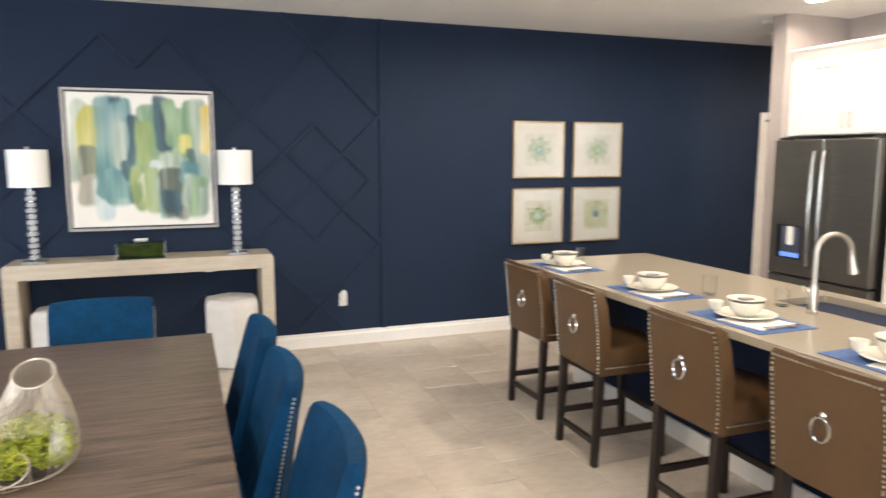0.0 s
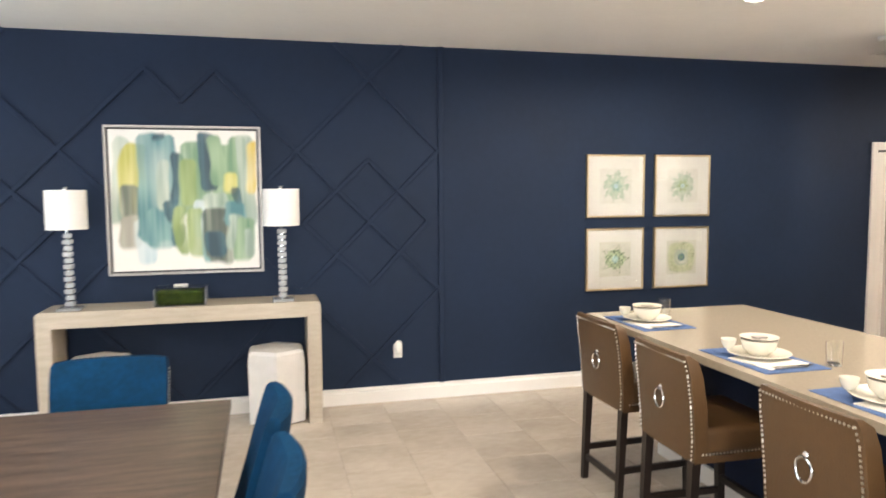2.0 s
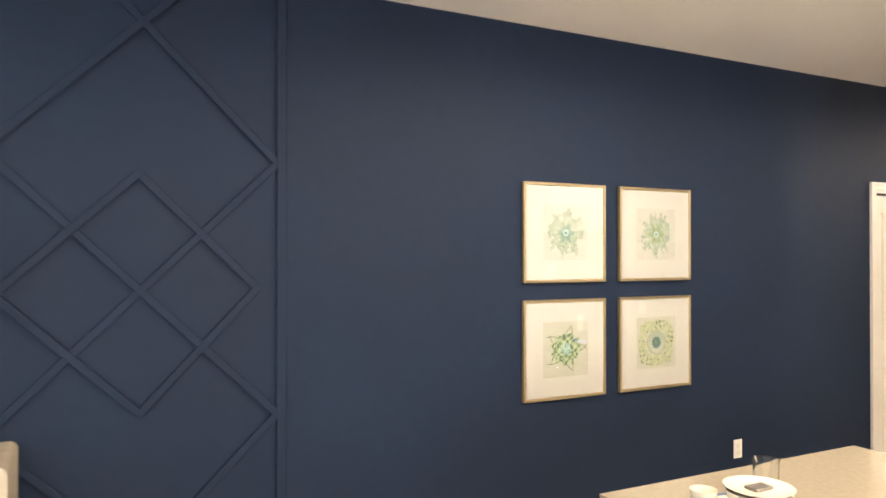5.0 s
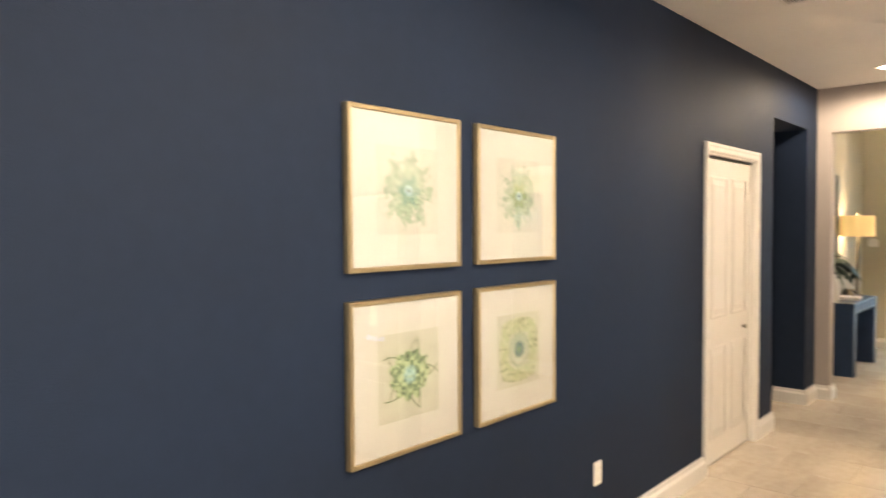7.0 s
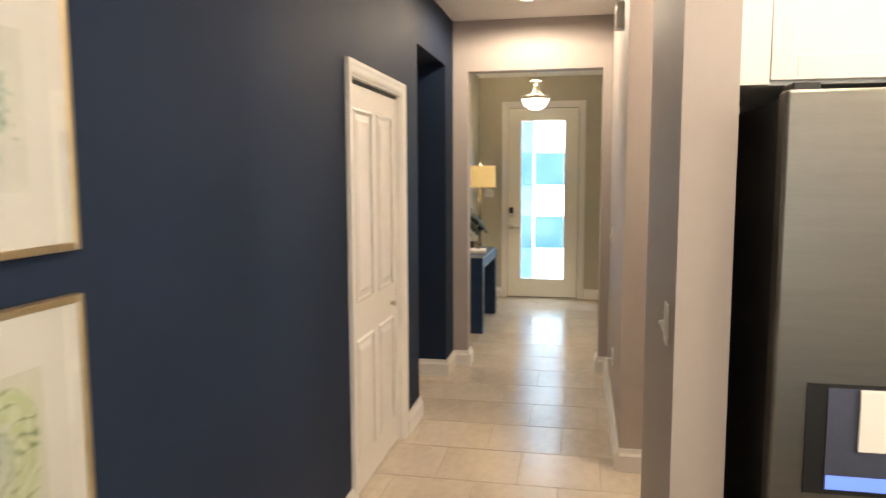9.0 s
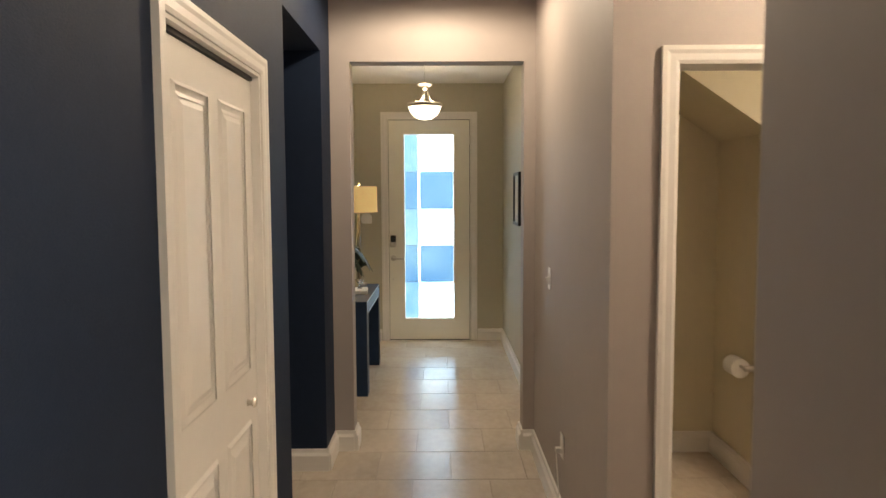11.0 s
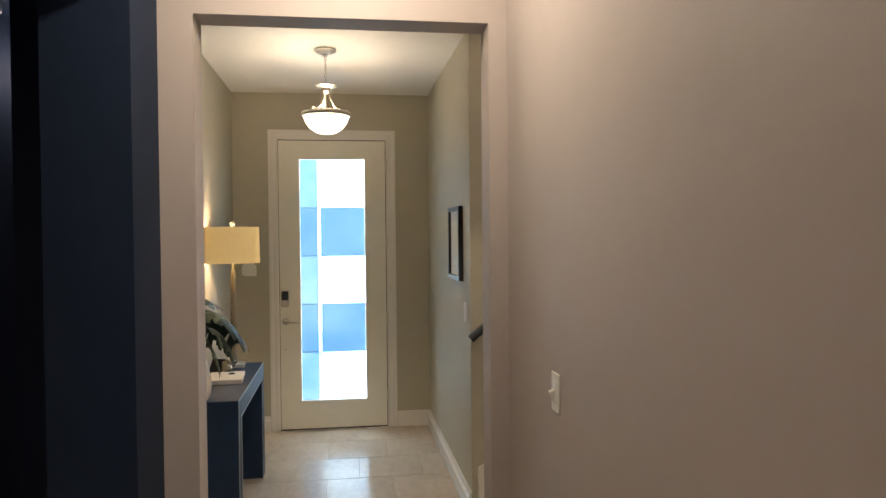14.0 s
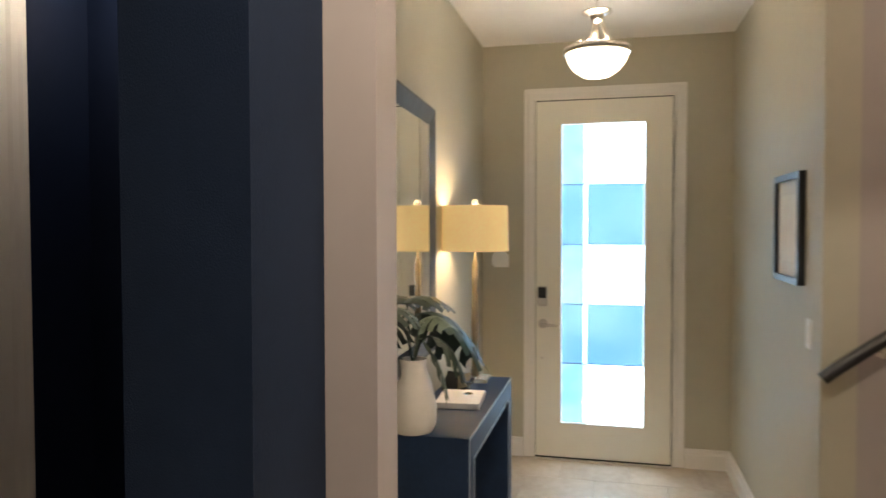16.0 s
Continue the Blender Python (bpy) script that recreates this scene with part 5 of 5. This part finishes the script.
# ---- foyer ----
fcon = thing("console_table", "navy lacquered waterfall console with pale edges in the foyer", "table")
F0, F1, FF, FB, FH = 9.965, 11.095, 6.305, 6.62, 0.757
part("body", prism(waterfall(F0, F1, FF, FB, FH, 0.10, 0.004), "y", FF + 0.002, FB), CONSOLE_BLUE, fcon)
bm = bmesh.new()
for x0, x1, z0, z1 in ((F0 - 0.002, F0 + 0.006, 0.0, FH + 0.001), (F1 - 0.006, F1 + 0.002, 0.0, FH + 0.001), (F0 + 0.006, F1 - 0.006, FH - 0.006, FH + 0.001), (F0 + 0.099, F0 + 0.104, 0.0, FH - 0.099), (F1 - 0.104, F1 - 0.099, 0.0, FH - 0.099), (F0 + 0.104, F1 - 0.104, FH - 0.104, FH - 0.099)):
    box(bm, x0, x1, FF - 0.0015, FF + 0.0018, z0, z1)
part("edge_trim", bm, EDGE_BLUE, fcon, "pale blue edge lines")

mir = thing("wall_mirror", "large wall mirror in a grey frame over the foyer console", "mirror")
MX0, MX1, MZ0, MZ1 = 9.55, 10.65, 0.97, 2.12
mir.matrix_world = pose(MX1, 6.647, 0, 0, 0, 2.4) @ Matrix.Translation((-MX1, -6.647, 0))
part("glass", boxm(MX0 + 0.07, MX1 - 0.07, 6.620, 6.647, MZ0 + 0.07, MZ1 - 0.07), MIRROR, mir)
bm = bmesh.new()
prof = [(0, 0.0), (0, 0.036), (0.012, 0.042), (0.07, 0.03), (0.085, 0.028), (0.085, 0)]
rr = [[(MX0 + p, 6.647 - q, MZ0 + p) for p, q in prof], [(MX1 - p, 6.647 - q, MZ0 + p) for p, q in prof], [(MX1 - p, 6.647 - q, MZ1 - p) for p, q in prof], [(MX0 + p, 6.647 - q, MZ1 - p) for p, q in prof]]
part("frame", loft(rr + rr[:1], bm, cap=False), MIRROR_FRAME, mir)

flamp = thing("table_lamp", "lit table lamp with a warm drum shade and slim crystal stem", "lamp", m=pose(10.98, 6.48, FH + 0.0005))
part("base", soft((-0.075, 0.075, -0.075, 0.075, 0, 0.022), 0.004), CRYSTAL, flamp)
part("stem", lathe([(0.02, 0.0225), (0.024, 0.05), (0.017, 0.07), (0.019, 0.30), (0.015, 0.50), (0.018, 0.60), (0.006, 0.64), (0.006, 0.88)], 18), mat("smoked_acrylic", (0.20, 0.17, 0.12), 0.15, var=0.1, scale=20), flamp, smooth=True)
fsh = part("shade", lathe([(0.172, 0.678), (0.174, 0.678), (0.170, 0.912), (0.168, 0.912), (0.172, 0.678)], 44), SHADE_LIT, flamp, "glowing yellow drum shade", True)
part("finial", lathe([(0, 0.875), (0.012, 0.878), (0.008, 0.905), (0.02, 0.93), (0.014, 0.945), (0, 0.948)], 14), CRYSTAL, flamp, smooth=True)
lamp("foyer_lamp_bulb", "POINT", pose(10.98, 6.48, FH + 0.79), FOYER_LAMP, WARM, soft=0.05)

vase = thing("vase", "tall white ceramic vase with monstera leaves", "vase", m=pose(10.03, 6.545, FH + 0.0005))
part("pot", lathe([(0, 0), (0.075, 0), (0.092, 0.03), (0.094, 0.10), (0.075, 0.19), (0.052, 0.25), (0.055, 0.285), (0.049, 0.285), (0.046, 0.25), (0.068, 0.19), (0, 0.02)], 32), CERAMIC, vase, smooth=True)


def monstera(base, tip, width, droop, seed, material, parent):
    """A stalk and one split leaf whose blade hangs from base to tip."""
    rg = random.Random(seed)
    a, b = Vector(base), Vector(tip)
    d = b - a
    s = d.cross(Vector((0, 0, 1))).normalized()
    up = s.cross(d).normalized()
    bm = bmesh.new()
    n = 5
    for sd in (-1, 1):
        for i in range(n):
            f0, f1 = i / n, (i + 0.86) / n
            w0 = width * math.sin(math.pi * min(0.97, f0 * 0.82 + 0.17)) ** 0.7
            reach = w0 * rg.uniform(0.82, 1.08)
            def pt(f, w):
                p = a + d * f + s * (sd * w) - Vector((0, 0, droop * (w / width) ** 2 + droop * 0.8 * f * f)) + up * 0.02 * math.sin(f * 3)
                return p
            q = [pt(f0, 0), pt(f0 + 0.04, reach * 0.35), pt(f0 + 0.09, reach * 0.75), pt(f0 + 0.14, reach), pt(f1 + 0.10, reach * 0.9), pt(f1 + 0.06, reach * 0.68), pt(f1 + 0.05, reach * 0.33), pt(f1 + 0.26 / n, 0)]
            v = [bm.verts.new(p) for p in q]
            for k in range(3):
                bm.faces.new((v[k], v[k + 1], v[6 - k], v[7 - k]))
    leafm = part("leaf", bm, material, parent)
    md = leafm.modifiers.new("blade", "SOLIDIFY")
    md.thickness = 0.0015
    part("stalk", tube([(0, 0, 0.26), (a.x * 0.5, a.y * 0.5, 0.36), tuple(a)], 0.0035, 6), material, parent, smooth=True)


for k, (b0, t0, w, dr, mt) in enumerate((((0.05, -0.02, 0.46), (0.30, -0.13, 0.44), 0.16, 0.15, MONSTERA), ((0.06, -0.05, 0.43), (0.24, -0.20, 0.38), 0.15, 0.15, MONSTERA), ((0.02, 0.03, 0.50), (0.32, -0.03, 0.53), 0.12, 0.08, MONSTERA), ((-0.03, -0.05, 0.44), (-0.12, -0.17, 0.48), 0.08, 0.06, PALE_LEAF),
                                         ((0.0, -0.07, 0.38), (0.06, -0.19, 0.30), 0.07, 0.10, MONSTERA), ((-0.04, 0.03, 0.47), (-0.20, 0.02, 0.52), 0.09, 0.07, MONSTERA), ((0.03, -0.03, 0.36), (0.03, -0.13, 0.16), 0.035, 0.03, PALE_LEAF))):
    monstera(b0, t0, w, dr, k, mt, vase)
bk = thing("book", "white marbled book lying flat on the foyer console", "book", m=pose(10.51, 6.455, FH + 0.0006, 0, 0, 4))
part("cover", soft((-0.13, 0.13, -0.10, 0.10, 0, 0.028), 0.004), mat("marble_white", (0.72, 0.68, 0.64), 0.5, var=0.10, scale=9), bk)
card = thing("card_holder", "small black and brass tent card on the console", "card holder", m=pose(10.74, 6.53, FH + 0.0006, 0, 0, -25))
part("card", prism([(-0.05, 0), (0.05, 0), (0.0, 0.09)], "y", -0.05, 0.05), BLACK, card)
part("plate", boxm(-0.05, 0.05, -0.053, -0.051, 0.02, 0.085), CHAMPAGNE, card)
gb = thing("glass_goblet", "tiny clear glass goblet on the book", "glass", m=pose(10.56, 6.43, FH + 0.029))
part("glass", lathe([(0, 0), (0.022, 0), (0.02, 0.003), (0.004, 0.008), (0.004, 0.035), (0.024, 0.055), (0.028, 0.08), (0.026, 0.08), (0.02, 0.056), (0, 0.04)], 18), GLASS, gb, smooth=True)

pend = thing("pendant_light", "brushed nickel pendant with a lit frosted glass bowl", "pendant light", m=pose(10.74, 5.859, 0))
part("canopy", lathe([(0, H), (0.068, H), (0.068, H - 0.012), (0.05, H - 0.024), (0.016, H - 0.03), (0.012, H - 0.045), (0, H - 0.045)], 32), NICKEL, pend, smooth=True)
for i in range(6):
    z = 2.722 - i * 0.026
    pts = [((0.006 if i % 2 else 0) * math.cos(a), (0 if i % 2 else 0.006) * math.cos(a), z + 0.016 * math.sin(a)) for a in [2 * math.pi * k / 12 for k in range(12)]]
    part("chain_link", tube(pts, 0.0022, 5, closed=True), NICKEL, pend, smooth=True)
part("collar", lathe([(0, 2.568), (0.02, 2.566), (0.066, 2.555), (0.07, 2.548), (0.055, 2.54), (0.03, 2.535), (0.026, 2.515), (0.01, 2.50), (0, 2.50)], 32), NICKEL, pend, smooth=True)
for k in range(3):
    a = radians(120 * k + 25)
    pts = [(r * math.cos(a), r * math.sin(a), z) for r, z in ((0.022, 2.52), (0.03, 2.47), (0.055, 2.42), (0.09, 2.397), (0.122, 2.395), (0.136, 2.40))]
    part("arm", tube(pts, 0.006, 8), NICKEL, pend, smooth=True)
part("stem", tube([(0, 0, 2.50), (0, 0, 2.37)], 0.008, 8), NICKEL, pend, smooth=True)
part("rim", lathe([(0.130, 2.392), (0.150, 2.386), (0.156, 2.372), (0.150, 2.358), (0.142, 2.358), (0.142, 2.38), (0.130, 2.385)], 44), NICKEL, pend, smooth=True)
part("glass_bowl", lathe([(0.141, 2.36), (0.132, 2.325), (0.105, 2.285), (0.06, 2.256), (0, 2.246)], 44), BOWL_GLOW, pend, "lit frosted glass bowl", True)
lamp("pendant_bulb", "POINT", pose(10.74, 5.859, 2.375), PENDANT, SOFT_WARM, soft=0.08)
th = thing("door_sensor", "white round-topped alarm plate beside the front door", "alarm", m=pose(XD + 0.03, 6.525, 1.335))
part("case", prism([(-0.055, -0.05), (0.04, -0.05), (0.058, -0.03), (0.058, 0.02), (0.045, 0.05), (0.01, 0.06), (-0.03, 0.055), (-0.055, 0.03)], "x", -0.018, 0), WHITE, th)
fr = thing("picture_frame", "black-framed document with a white mat on the foyer wall", "picture", m=pose(10.625, 5.045, 1.553))
part("frame", joined((-0.215, -0.188, 0, 0.028, -0.228, 0.228), (0.188, 0.215, 0, 0.028, -0.228, 0.228), (-0.188, 0.188, 0, 0.0275, -0.228, -0.201), (-0.188, 0.188, 0, 0.0275, 0.201, 0.228)), BLACK, fr, "thin black frame")
part("mat_board", boxm(-0.188, 0.188, 0.002, 0.012, -0.201, 0.201), PLAINMAT, fr)
part("paper", boxm(-0.12, 0.12, 0.0125, 0.0132, -0.14, 0.14), NAPKIN, fr)

# ---- stairs ----
stairs = thing("staircase", "carpeted stairs rising from the foyer with white skirting", "stairs", kind="structure")
for i in range(12):
    y1 = 4.93 - 0.27 * i
    part("step", boxm(9.0, 10.175, y1 - 0.29, y1, 0 if i == 0 else 0.185 * i - 0.02, 0.185 * (i + 1), b=0.008, seg=1), mat("stair_carpet", (0.36, 0.32, 0.27), 0.95, var=0.15, scale=60, bump=0.6, bscale=400) if i == 0 else bpy.data.materials["stair_carpet"], stairs)
part("skirt_board", prism([(5.01, 0), (5.01, 0.27), (4.91, 0.33), (1.9, 2.42), (1.9, 2.15), (4.93, 0)], "x", 10.152, 10.1745), TRIM, stairs)
# stairwell lamp and bowl are out of view, added to lift the stair wall
lamp("stairwell_light", "POINT", pose(9.6, 3.4, 3.9), 95, SOFT_WARM, soft=0.12)
sl = thing("ceiling_light", "added unseen stairwell ceiling light, round and frosted", "ceiling light", m=pose(9.6, 3.4, 4.2))
part("bowl", lathe([(0.14, 0), (0.13, -0.05), (0.08, -0.085), (0, -0.095)], 28), CERAMIC, sl, smooth=True)
rail = thing("handrail", "black stair handrail on nickel brackets", "handrail")
part("rail", tube([(10.10, 5.06, 1.02), (10.10, 5.02, 1.055), (10.10, 2.4, 2.98)], 0.024, 14), BLACK, rail, smooth=True)
for y in (4.86, 3.6):
    z = 1.055 + (5.02 - y) * 0.735
    part("bracket", tube([(10.173, y, z - 0.07), (10.12, y, z - 0.07), (10.10, y, z - 0.022)], 0.007, 8), NICKEL, rail, smooth=True)

# ---- floor tiles ----
floor = bpy.data.objects["floor_slab"]
P, X0, Y0 = 0.4265, 8.763, 5.886
tile_mesh = mesh_of("tile", boxm(-P / 2 + 0.0022, P / 2 - 0.0022, -P / 2 + 0.0022, P / 2 - 0.0022, -0.0055, 0.0, b=0.0012, seg=1), TILE)
rest = []
count = 0
for i in range(-29, 10):
    for j in range(-26, 5):
        x, y = X0 + P * (i + 0.5), Y0 + P * (j + 0.5) + (P / 2 if i % 2 else 0)
        if y - P / 2 > 7.4 or (x > 12.3):
            continue
        near = (x > 5.6 and 4.6 < y < 6.75 and x < 12.1) or (0.4 < x <= 5.6 and 2.3 < y < 6.5)
        if near and count < 300:
            ob = new("tile", tile_mesh)
            ob.parent = floor
            ob.location = (x, y, 0)
            count += 1
        else:
            rest.append((x, y))
bm = bmesh.new()
h = P / 2 - 0.0022
for x, y in rest:
    box(bm, x - h, x + h, y - h, y + h, -0.0055, 0.0)
tagged(part("tile_field", bm, TILE, floor), kind="stuff")
